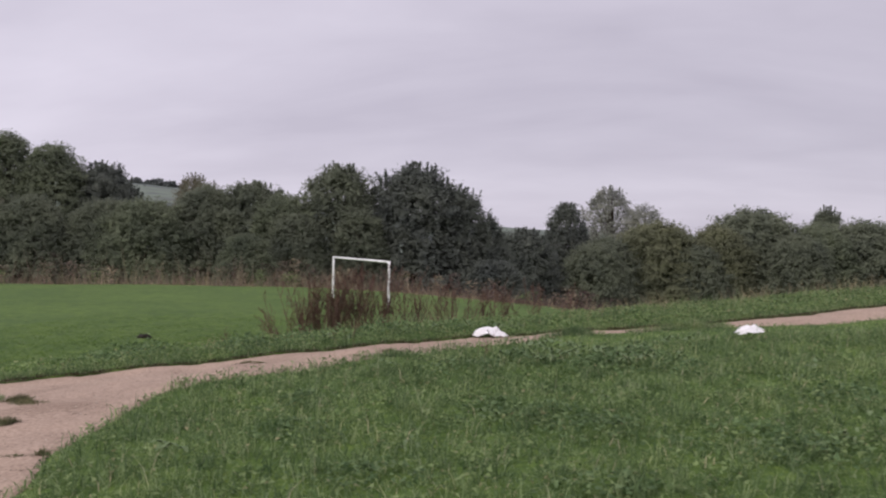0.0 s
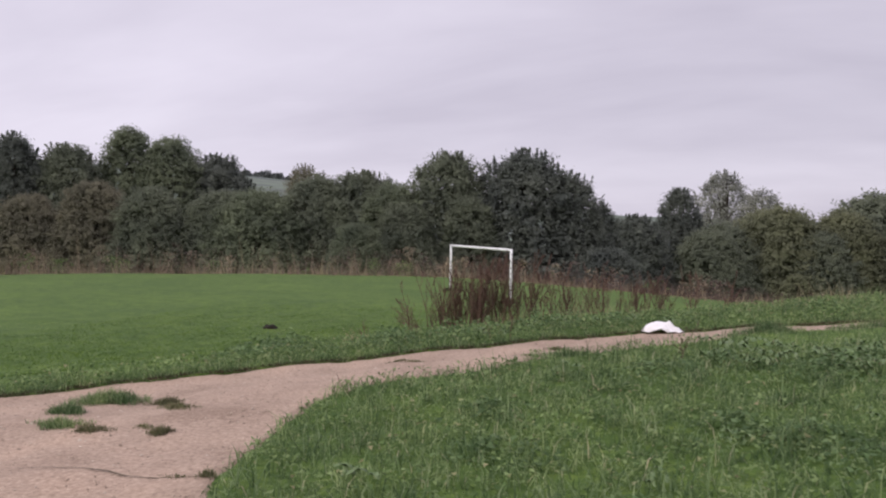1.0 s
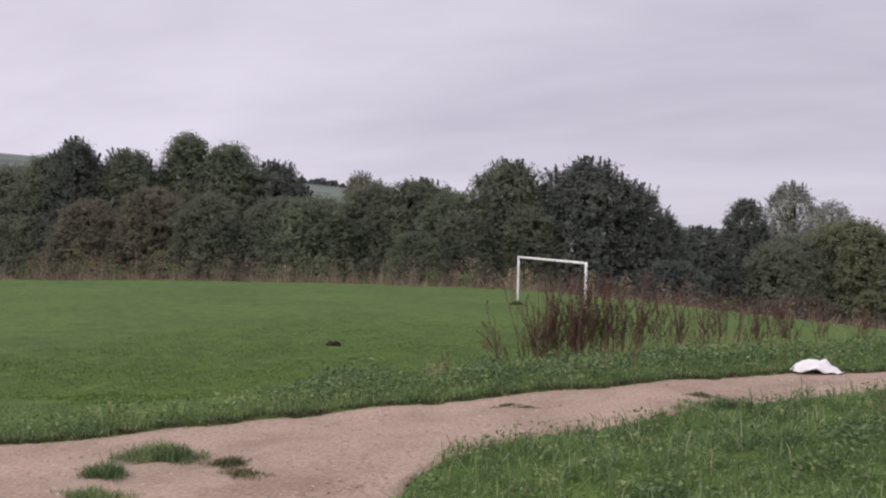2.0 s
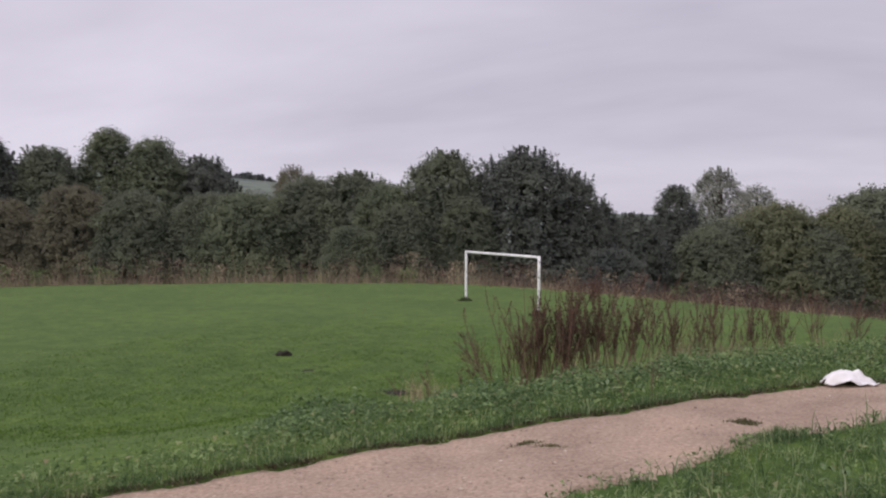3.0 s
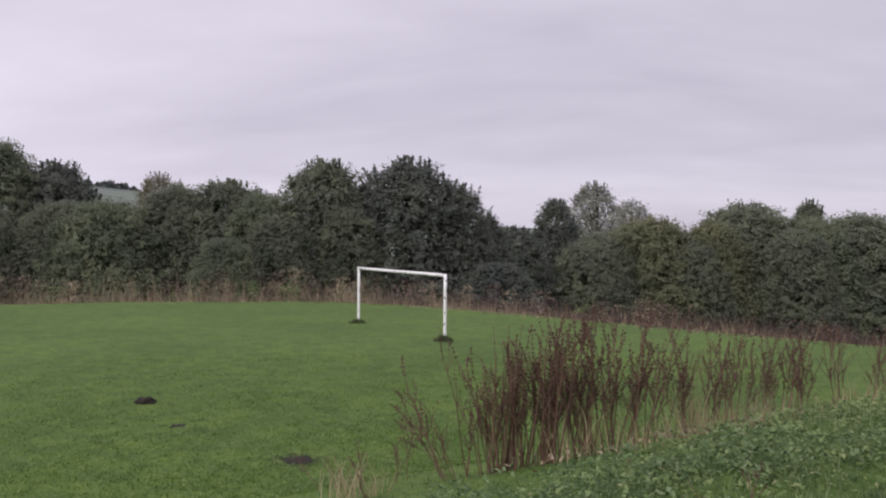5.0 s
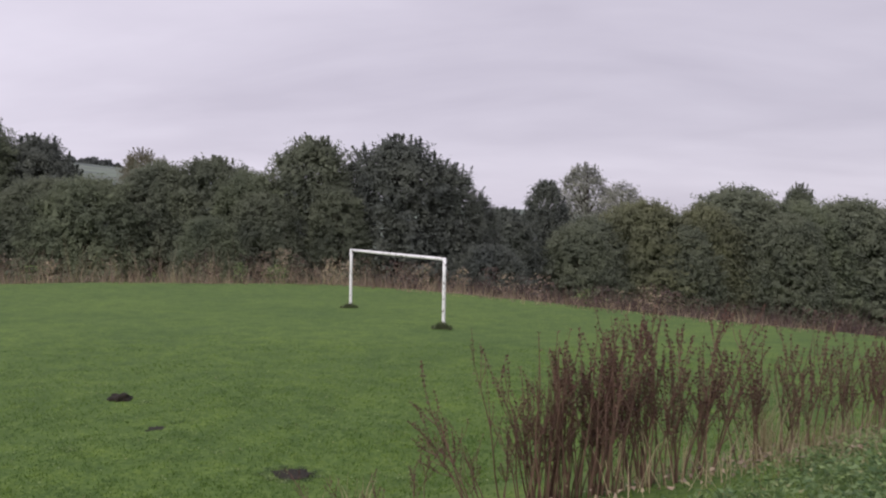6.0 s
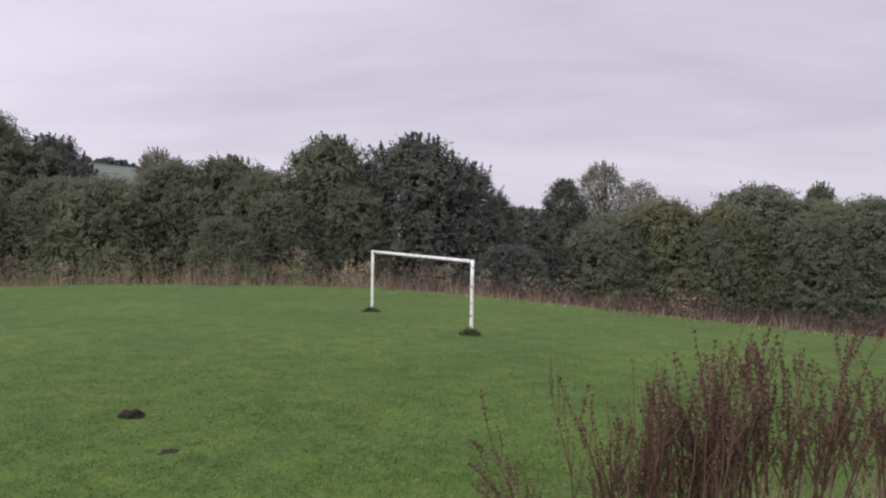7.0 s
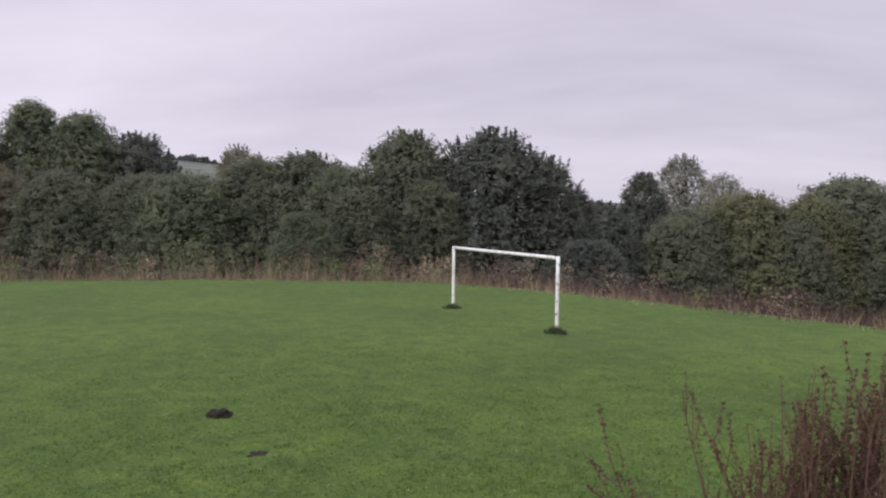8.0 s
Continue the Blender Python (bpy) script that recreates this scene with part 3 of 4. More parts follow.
weed_bushes("weed_bank", 900, (-60, 10, 4, 58), reed_line(0.6, 6.0, -60, 2), 0.6, 1.5, 0.22, 0.045, M_REED, "seedy tan weeds edging the field", 501)
weed_bushes("weed_bank", 520, (-60, 10, 4, 58), reed_line(1.2, 7.0, -60, 2), 0.7, 1.7, 0.26, 0.05, M_RUST, "brown seed-headed weeds edging the field", 502)
weed_bushes("weed_bank", 300, (-60, 10, 4, 58), reed_line(0.2, 5.0, -60, 0), 0.3, 0.9, 0.25, 0.05, M_HERB, "green nettles at the field's edge", 503)
weed_bushes("weed_bank", 900, (-12, 14, 46, 70), reed_line(2.5, 24.0, -8, 46), 0.4, 1.0, 0.28, 0.05, M_RUST, "maroon-brown weeds on the falling slope", 504)


def straw_tuft(name, x, y, n, high, spread, mat, label, category, seed, wide=(0.004, 0.009), lean=0.35):
    """A tuft of blades from one root."""
    r = np.random.default_rng(seed)
    xy = np.array((x, y)) + r.normal(0, spread, (n, 2))
    hh = high * r.uniform(0.45, 1.0, n)
    return blades(name, xy, hh, r.uniform(*wide, n), lean, mat, label, category, seed)


# ---- dead dock stalks on the bank ----


def dock_stem(seed, heavy):
    """Corners and triangles of one dead dock: stem with branches, and its whorls of seed, both 1 m high."""
    r = np.random.default_rng(seed)
    sv, st, seeds = [], [], []

    def rod(points, r0, r1, root=None):
        n = len(points)
        base = len(sv)
        for k, p in enumerate(points if root is None else points[1:], 0 if root is None else 1):
            w = r0 + (r1 - r0) * k / (n - 1)
            for a in (0.3, 2.4, 4.5):
                sv.append((p[0] + w * math.cos(a), p[1] + w * math.sin(a), p[2]))
        rings = [base + 3 * k for k in range(n)] if root is None else [root] + [base + 3 * k for k in range(n - 1)]
        for lo, hi in zip(rings, rings[1:]):
            for q in range(3):
                a, b, c, d = lo + q, lo + (q + 1) % 3, hi + (q + 1) % 3, hi + q
                st.extend(((a, b, c), (a, c, d)))

    bow = r.normal(0, 0.09, 2)
    spine = [np.array((bow[0] * u * u + 0.014 * math.sin(9 * u + seed), bow[1] * u * u + 0.014 * math.cos(7 * u), u)) for u in np.linspace(0, 1, 9)]
    rod(spine, 0.0082, 0.0022)

    def seeded(points, f0, every):
        """Whorls of seed at uneven steps along a shoot."""
        for p, q in zip(points, points[1:]):
            for u in np.arange(r.uniform(0, 0.3), 1, every / max(np.linalg.norm(q - p), 1e-3)):
                c = p + (q - p) * u
                for _ in range(r.integers(2, 5) + 4 * heavy):
                    seeds.append(c + r.normal(0, 0.0085 * f0, 3) * (1, 1, 0.6))

    seeded(spine[5:], 1.0, 0.034)
    if heavy:
        seeded(spine[3:6], 1.2, 0.075)
    for k in range(r.integers(5, 10) if heavy else r.integers(3, 7)):
        u = r.uniform(0.34, 0.9)
        at = spine[int(u * 8)]
        az, ln = r.uniform(0, 6.28), r.uniform(0.12, 0.34) * (1.35 - u * 0.75)
        out = np.array((math.cos(az), math.sin(az), 0))
        pts_ = [at, at + out * ln * 0.30 + (0, 0, ln * 0.42), at + out * ln * 0.42 + (0, 0, ln * 0.75), at + out * ln * r.uniform(0.40, 0.62) + (0, 0, ln)]
        rod(pts_, 0.0036, 0.0014, 3 * int(u * 8))
        seeded(pts_[1:], 0.8, 0.028)
    seeds_ = np.array(seeds)
    v, f = leaf_cloud(seeds_, r.normal(0, 1, (len(seeds_), 3)), np.full(len(seeds_), 0.0072 + 0.0016 * heavy), r)
    return (np.array(sv), np.array(st)), (v, f)


def loose_mesh(name, verts, tris, mat):
    ob = link_mesh(name, verts, tris, mat)
    me = ob.data
    bpy.data.objects.remove(ob)
    return me


DOCKS = []
for k in range(14):
    stem_part, seed_part = dock_stem(700 + k, k > 7)
    DOCKS.append((loose_mesh("stem", *stem_part, M_DOCK), loose_mesh("seed_head", *seed_part, M_SEED)))


def dock_clump(x, y, n, high, spread, label, seed, fan=7.0, drift=0.0):
    """Stalks rising from one root, leaning outwards."""
    r = np.random.default_rng(seed)
    z0 = ground_z(x, y)
    thing = empty("dock_clump", (x, y, z0))
    for k in range(n):
        dx, dy = r.normal(0, spread, 2)
        h = high * (0.62 + 0.48 * r.uniform(0, 1) ** 1.4)
        ly, lx = np.clip(dx / spread, -2, 2) * fan + r.normal(0, 4) + drift, -np.clip(dy / spread, -2, 2) * fan * 0.6 + r.normal(0, 4)
        m = pose(dx, dy, ground_z(x + dx, y + dy) - z0 - 0.03, lx, ly, 0) @ pose(0, 0, 0, 0, 0, r.uniform(0, 360)) @ Matrix.Diagonal((h * 0.5 + 0.5, h * 0.5 + 0.5, h, 1))
        stem_me, seed_me = DOCKS[r.integers(0, len(DOCKS)) if n > 24 else r.integers(6, len(DOCKS))]
        stem = new("stem", stem_me)
        stem.parent, stem.matrix_local = thing, m
        head = new("seed_head", seed_me)
        head.parent = stem
        tagged(head, kind="stuff")
    return tagged(thing, label, "weed", group="dead docks on the bank")


for k, (x, y, n, high, spread, fan, drift) in enumerate([
    (-3.52, 16.4, 28, 1.38, 0.10, 3.5, -1), (-3.28, 16.45, 32, 1.46, 0.11, 3.5, 0), (-3.0, 16.6, 24, 1.46, 0.11, 3.5, 1), (-2.6, 16.75, 20, 1.52, 0.09, 3.5, 0), (-2.36, 16.8, 13, 1.48, 0.08, 3.5, 1), (-2.1, 17.05, 6, 1.4, 0.07, 4, 0),
    (-3.92, 16.3, 6, 0.95, 0.09, 6, -8), (-4.12, 16.9, 3, 1.3, 0.05, 4, -30), (-1.85, 17.7, 5, 1.45, 0.07, 5, 2), (-1.58, 17.45, 6, 1.34, 0.07, 4, 0), (-1.22, 17.6, 8, 1.32, 0.07, 4, 0),
    (-0.96, 17.9, 4, 1.28, 0.05, 4, 0), (-0.72, 18.1, 6, 1.22, 0.07, 4, 4), (-0.40, 18.4, 7, 1.28, 0.06, 4, 0), (0.0, 18.8, 9, 1.28, 0.06, 3, 0), (0.55, 19.2, 6, 1.2, 0.07, 4, 0), (1.1, 19.7, 6, 1.1, 0.07, 4, 0),
]):
    dock_clump(x, y, n, high, spread, "dense clump of dead red-brown dock stalks" if n > 15 else "few dead brown dock stalks in rank grass", 800 + k, fan, drift)
for k, (x, y, n, high) in enumerate([(-4.75, 17.2, 3, 0.7), (-4.5, 15.4, 2, 0.5), (-5.5, 17.4, 2, 0.55), (0.57, 11.25, 1, 0.62), (0.72, 11.2, 1, 0.35), (-1.9, 9.3, 1, 0.35), (-1.75, 13.4, 2, 0.5)]):
    dock_clump(x, y, n, high, 0.10, "thin dead weed stems standing in the grass", 830 + k, 12, -6)

for k, (x, y, n, high, spread) in enumerate([(-2.8, 16.6, 34, 0.85, 0.12), (-2.4, 16.95, 30, 0.85, 0.12), (-1.45, 17.5, 90, 0.95, 0.09), (-1.0, 17.6, 70, 0.55, 0.18), (-4.75, 15.2, 60, 0.50, 0.10), (-4.6, 15.5, 40, 0.42, 0.10),
                                             (-2.2, 16.2, 26, 0.45, 0.25), (-1.7, 16.5, 60, 0.5, 0.35), (-5.3, 17.0, 26, 0.5, 0.12), (3.4, 19.9, 70, 0.55, 0.2), (6.2, 21.2, 90, 0.6, 0.3), (8.0, 22.1, 120, 0.6, 0.4), (0.6, 18.7, 60, 0.5, 0.2), (-1.1, 16.9, 80, 0.5, 0.3), (-0.4, 17.6, 80, 0.45, 0.3), (1.8, 17.0, 60, 0.4, 0.3), (2.8, 18.2, 70, 0.5, 0.25), (4.6, 19.0, 80, 0.5, 0.3), (5.2, 20.4, 90, 0.6, 0.25), (7.0, 20.9, 90, 0.55, 0.35), (9.2, 22.6, 120, 0.65, 0.4)]):
    straw_tuft("straw_tuft", x, y, n, high, spread, M_STRAW, "pale bleached tuft of dry grass on the bank", "dry grass", 850 + k)

# fallen and withered leaves among the docks
xy = np.array((-1.5, 17.2)) + rng.normal(0, 1, (420, 2)) * (1.1, 0.4) @ np.array(((0.78, 0.62), (-0.62, 0.78)))
v, f = leaf_cloud(np.c_[xy, height(xy) + rng.uniform(0.03, 0.16, len(xy))], np.tile((0.0, 0.0, 1.0), (len(xy), 1)), np.full(len(xy), 0.024), rng, 0.8)
tagged(link_mesh("withered_leaves", v, f, M_REED), "withered tan leaves caught in bank weeds", "leaves", kind="stuff")

# broad-leaved weeds among the grass


def herbs(name, xy, low, high, size, label, seed):
    r = np.random.default_rng(seed)
    p = np.c_[xy, height(xy) + r.uniform(low, high, len(xy))]
    v, f = leaf_cloud(p, np.tile((0.0, 0.0, 1.0), (len(xy), 1)), size * r.uniform(0.6, 1.3, len(xy)), r, 0.5)
    return tagged(link_mesh(name, v, f, M_HERB), label, "weeds", kind="stuff")


xy = clumped(scatter(400000, (-12, 5, 11, 24), lambda q: (line_distance(q, FAR_EDGE[::3]) > 0.0) & (rank(q) < 1.25), 62), 0.6, 63, 0.1)
herbs("bank_weeds", xy, 0.02, 0.18, 0.024, "low leafy green weeds along the path", 64)
xy = clumped(scatter(240000, (-3, 4.5, 10, 16), lambda q: on_lawn(q) & ((line_distance(q, NEAR_EDGE[::3]) < -1.2) | (q[:, 0] < 0.8)), 65), 0.7, 66, -0.25)
herbs("lawn_weeds", xy, 0.02, 0.12, 0.019, "leafy green weeds among long grass", 67)


xy = clumped(scatter(240000, (-18, 16, 4, 30), lambda q: on_field(q) & (np.hypot(q[:, 0] + 4.3, q[:, 1] - 10.9) < 17), 68), 0.8, 69, -0.5)
herbs("field_clover", xy, 0.01, 0.045, 0.013, "patches of clover in the mown field", 73)


def weed_patch(x, y, wide, high, n, seed):
    """A low domed patch of nettles and other leafy weeds."""
    r = np.random.default_rng(seed)
    off = r.normal(0, wide * 0.6, (n, 2)) * (1.3, 0.9)
    off = off[r.uniform(0, 1, n) < np.clip(0.45 + 0.75 * ripple(off, 0.3, seed + 50), 0.05, 1)]
    n = len(off)
    top = high * np.exp(-(off ** 2).sum(axis=1) / wide ** 2) * (0.75 + 0.35 * ripple(off, 0.22, seed))
    q = np.array((x, y)) + off
    p = np.c_[q, height(q) + 0.03 + top * r.uniform(0.25, 1.0, n)]
    v, f = leaf_cloud(p, np.c_[off * 0.8, np.full(n, 0.8)], 0.024 * r.uniform(0.6, 1.4, n), r, 0.4)
    return tagged(link_mesh("weed_patch", v, f, M_NETTLE), "low patch of dark green leafy weeds in grass", "weeds", kind="stuff")


M_NETTLE = leafy("nettle_leaves", [(0.0, (0.070, 0.120, 0.048)), (0.6, (0.135, 0.205, 0.085)), (1.0, (0.230, 0.310, 0.145))], patch_scale=3.0, through_light=0.35, spec=0.2)
for k, (x, y, wide, high, n) in enumerate([
    (2.34, 11.35, 0.42, 0.22, 1500), (2.0, 10.75, 0.36, 0.18, 1000), (1.1, 11.0, 0.40, 0.17, 1100), (0.5, 10.5, 0.40, 0.15, 900), (1.2, 8.5, 0.30, 0.16, 700), (1.65, 8.35, 0.30, 0.16, 700), (2.1, 7.95, 0.32, 0.15, 700),
    (3.6, 7.4, 0.40, 0.14, 800), (3.2, 7.8, 0.36, 0.14, 700), (-0.68, 8.8, 0.26, 0.14, 500), (-0.3, 7.6, 0.30, 0.14, 600), (2.9, 10.6, 0.35, 0.16, 700), (0.6, 6.6, 0.3, 0.13, 600), (2.2, 6.4, 0.3, 0.13, 600), (4.2, 9.3, 0.4, 0.14, 700),
    (-4.5, 12.5, 0.42, 0.30, 1500), (-5.2, 13.0, 0.45, 0.34, 1900), (-4.9, 11.9, 0.35, 0.26, 1200), (-3.2, 12.9, 0.42, 0.28, 1500), (-2.6, 13.8, 0.45, 0.28, 1600), (-1.6, 14.5, 0.45, 0.28, 1600), (-3.6, 13.9, 0.5, 0.30, 1700), (-2.4, 14.8, 0.5, 0.30, 1500), (-1.2, 15.6, 0.5, 0.28, 1500), (-0.5, 15.0, 0.5, 0.2, 1100), (0.8, 16.2, 0.5, 0.2, 900), (2.4, 16.4, 0.5, 0.2, 900),
]):
    weed_patch(x, y, wide, high, n, 1200 + k)


def leaf_rosette(x, y, n, length, seed, mat=None):
    """Broad dock or plantain leaves spreading from one root."""
    r = np.random.default_rng(seed)
    thing = empty("leafy_weed", (x, y, ground_z(x, y)))
    for k in range(n):
        bm = bmesh.new()
        ln, wd = length * r.uniform(0.6, 1.1), length * r.uniform(0.13, 0.2)
        rows = []
        for u in np.linspace(0, 1, 7):
            w = wd * math.sin(math.pi * min(0.97, 0.12 + 0.88 * u)) ** 0.8
            z = 0.10 + ln * (0.55 * u - 0.62 * u * u)
            rows.append([bm.verts.new((ln * u, s * w, z + abs(s) * 0.18 * w + 0.01 * math.sin(9 * u + s * 3))) for s in (-1, 0, 1)])
        for r0, r1 in zip(rows, rows[1:]):
            for q in (0, 1):
                bm.faces.new((r0[q], r1[q], r1[q + 1], r0[q + 1]))
        bmesh.ops.transform(bm, matrix=pose(r.normal(0, 0.06), r.normal(0, 0.06), r.uniform(-0.03, 0.05), 0, r.uniform(-25, 15), r.uniform(0, 360)), verts=bm.verts)
        part("leaf", bm, mat or M_BROAD, thing)
    return tagged(thing, "broad-leaved green weed in the long grass", "weed", group="broad-leaved weeds")


weedy = np.vstack([rng.uniform((0.9, 10.6), (3.0, 12.2), (34, 2)), rng.uniform((-1.2, 6.5), (6.5, 12.5), (12, 2)), rng.uniform((-3.5, 13.2), (1.0, 15.0), (16, 2))])
weedy = weedy[on_lawn(weedy) | (line_distance(weedy, FAR_EDGE[::3]) > 0.25)]
for k, (x, y) in enumerate(weedy):
    leaf_rosette(float(x), float(y), 5, rng.uniform(0.07, 0.15), 1100 + k)

# ---- trees ----


def tree(name, x, y, top, half, leaf, label, seed, size=0.065, skirt=0.0, peak=0.8, sparse=0.0, spiky=0.0, depth=0.75, dense=1.0, category="tree"):
    """A trunk with limbs and a crown of many lobes of leaves. top: height of its highest leaves; half: half its width."""
    r = np.random.default_rng(seed)
    z0 = ground_z(x, y)
    tall = top - z0
    thing = empty(name, (x, y, z0))
    bm = bmesh.new()
    lean = r.normal(0, 0.02, 2)
    rad = 0.02 * tall + 0.05
    tube(bm, [(lean[0] * z, lean[1] * z, z) for z in np.linspace(-0.3, tall * 0.85, 7)], list(np.linspace(rad, rad * 0.15, 7)), 8)
    lobes = int(90 + 8.0 * tall)
    cs, rs = [], []
    for k in range(lobes):
        f = skirt + (1 - skirt) * ((k + r.uniform(0, 1)) / lobes)
        # half width of the crown at this height
        prof = float(np.interp(f, (0, 0.3, 0.5, peak - 0.1, 0.86, 0.95, 1.0), (1.5, 1.42, 1.26, 1.03, 0.82, 0.52, 0.20)))
        a = k * 2.4 + r.uniform(-0.6, 0.6)
        lr = half * r.uniform(0.13, 0.34) * (0.50 + 0.38 * prof)
        rho = max(0.0, half * prof * r.uniform(0.70, 1.12) - lr)
        c = np.array((rho * math.cos(a), rho * math.sin(a) * depth, min(f * tall, tall - lr * 0.6 - 0.3)))
        cs.append(c)
        rs.append(lr)
        if k % 5 == 0:
            start = np.array((0, 0, max(0.1, c[2] - 0.35 * tall * r.uniform(0.4, 1))))
            tube(bm, [tuple(start), tuple(start * 0.5 + c * 0.5 + np.array((0, 0, 0.05 * tall * r.uniform(-0.3, 0.6)))), tuple(c)], [rad * 0.35, rad * 0.2, rad * 0.06], 5)
    part("trunk", bm, M_BARK, thing, "dark trunk and limbs")
    cs, rs = np.array(cs), np.array(rs)
    area = np.sum(rs ** 2)
    size = max(size, math.sqrt(5.0 * area / 42000))
    count = int(5.0 * dense * area / size ** 2)
    # flattened boughs carry sprays, and each spray a dozen leaves
    sprays = max(count // 12, 40)
    bough = r.choice(lobes, sprays, p=rs ** 2 / np.sum(rs ** 2))
    axis = r.normal(0, 1, (sprays, 3))
    axis[:, 2] = np.abs(axis[:, 2]) * np.where(r.uniform(0, 1, sprays) < 0.8, 1, -1)
    axis /= np.linalg.norm(axis, axis=1)[:, None]
    reach = rs[bough] * np.where(r.uniform(0, 1, sprays) < 0.12, r.uniform(0.3, 0.9, sprays), r.uniform(0.82, 1.12, sprays))
    foot = cs[bough] + axis * reach[:, None] * (1, 1, 0.68)
    # a third of the sprays close the gaps between the boughs
    fill = r.uniform(0, 1, sprays) < 0.36
    ff = skirt + (1 - skirt) * r.uniform(0, 0.97, fill.sum())
    wide = half * np.interp(ff, (0, 0.3, 0.5, peak - 0.1, 0.86, 0.95, 1.0), (1.42, 1.32, 1.15, 0.92, 0.72, 0.45, 0.18)) * r.uniform(0.82, 1.0, fill.sum())
    fa = r.uniform(0, 2 * math.pi, fill.sum())
    foot[fill] = np.c_[wide * np.cos(fa), wide * np.sin(fa) * depth, ff * (tall - 0.5)]
    axis[fill] = np.c_[np.cos(fa), np.sin(fa), np.full(fill.sum(), 0.5)] * 0.9
    pick = r.integers(0, sprays, count)
    dirs = axis[pick] + (0, 0, 0.35)
    span = size * 3.4
    p = foot[pick] + axis[pick] * (r.uniform(-0.5, 1.0, count) * span)[:, None] + r.normal(0, 0.36 * span, (count, 3)) * (1, 1, 0.6)
    if spiky:
        up = r.uniform(0, 1, count) < 0.10
        shoot = r.integers(0, 90, count)
        q = np.random.default_rng(seed + 2)
        root = q.integers(lobes * 2 // 5, lobes, 90)
        sd = q.normal(0, 1, (90, 3)) * (0.22, 0.22, 0.1) + (0, 0, 1.0) + cs[root] * (0.35 / half, 0.35 / half, 0)
        far = r.uniform(0.2, 1, up.sum())
        p[up] = cs[root[shoot[up]]] + sd[shoot[up]] * ((rs[root[shoot[up]]] + 0.7 * spiky) * far)[:, None] + r.normal(0, 0.09, (up.sum(), 3)) * (1.1 - far)[:, None]
    if sparse:
        keep = r.uniform(0, 1, count) > sparse * (0.6 + 0.4 * np.sin(pick * 1.7))
        p, dirs = p[keep], dirs[keep]
    ok = p[:, 2] > 0.05
    v, f = leaf_cloud(p[ok], dirs[ok], np.full(ok.sum(), size * 1.1), r, 0.5, 0.5)
    if not sparse:
        deep = r.integers(0, lobes, 2600)
        inner = cs[deep] * (0.9, 0.9, 0.97) + r.normal(0, 0.38, (2600, 3)) * rs[deep][:, None] * (1, 1, 0.6)
        w, g = leaf_cloud(inner, inner * (0.3, 0.3, 0) + (0, 0, 0.6), np.full(2600, size * 2.6), r, 0.5)
        v, f = np.vstack([v, w]), np.vstack([f, g + len(v)])
    link_mesh("crown", v, f, M_LEAF[leaf], thing)
    return tagged(thing, label, category)


TREES = [
    # x, y, top, half width of the head, leaves, label, options
    (-86.0, 80, 8.4, 5.5, "dark", "dark green broadleaf tree at the field's edge", {}),
    (-79.0, 79, 9.6, 4.6, "dark", "dark green tree with a rounded head", {}),
    (-74.5, 78, 11.3, 3.6, "deep", "tall dark tree with a ragged top", {"spiky": 0.6}),
    (-69.6, 81, 10.2, 4.3, "dark", "dark rounded tree in the tree belt", {"spiky": 0.5}),
    (-65.4, 86, 12.8, 3.9, "mid", "tall green tree rising above its neighbours", {}),
    (-59.7, 86, 11.5, 4.2, "mid", "tall green tree with a rounded head", {}),
    (-54.6, 88, 9.3, 4.2, "deep", "very dark tree with a knobbly top", {"spiky": 0.4}),
    (-47.6, 96, 8.5, 3.3, "rust", "thin-topped brownish tree behind the others", {"sparse": 0.55, "spiky": 0.8}),
    (-61.0, 75, 5.8, 3.8, "rust", "lower shrubby tree with rusty leaves", {}),
    (-68.5, 74, 4.4, 3.8, "rust", "low rusty shrub before taller trees", {}),
    (-54.0, 75, 5.2, 3.6, "dark", "spreading dark shrub tree before taller ones", {}),
    (-47.5, 77, 5.0, 3.6, "dark", "dark green shrub tree with a rounded head", {}),
    (-42.2, 76, 5.0, 4.2, "mid", "wide spreading green shrub tree", {"dense": 1.0}),
    (-37.9, 80, 6.6, 3.9, "dark", "rounded dark tree in the tree belt", {}),
    (-33.4, 81, 6.9, 4.2, "dark", "rounded green tree with a bumpy top", {"spiky": 0.3}),
    (-29.4, 79, 5.8, 3.4, "mid", "green tree beside a taller one", {}),
    (-24.9, 82, 8.75, 4.3, "dark", "dark broadleaf tree with a domed head", {"peak": 0.8, "spiky": 0.3}),
    (-17.7, 84, 8.7, 5.2, "deep", "broad blue-green tree with upright twiggy shoots", {"spiky": 0.75, "peak": 0.9}),
    (-12.6, 84, 6.4, 2.9, "deep", "dark tree with upright shoots, shorter", {"spiky": 0.9}),
    (-10.4, 86, 4.2, 2.0, "deep", "small dark tree at the end of the belt", {"spiky": 0.6}),
    (-29.6, 71, 2.0, 2.2, "mid", "small yellowish-green bush before the trees", {}),
    (-9.0, 80, 0.0, 3.0, "deep", "low dark bush in the dip", {}),
    (-21.6, 79, 4.6, 2.6, "dark", "dark bush filling the gap between two trees", {}),
    (-27.6, 77, 4.0, 2.8, "dark", "green bush at a tall tree's foot", {}),
]
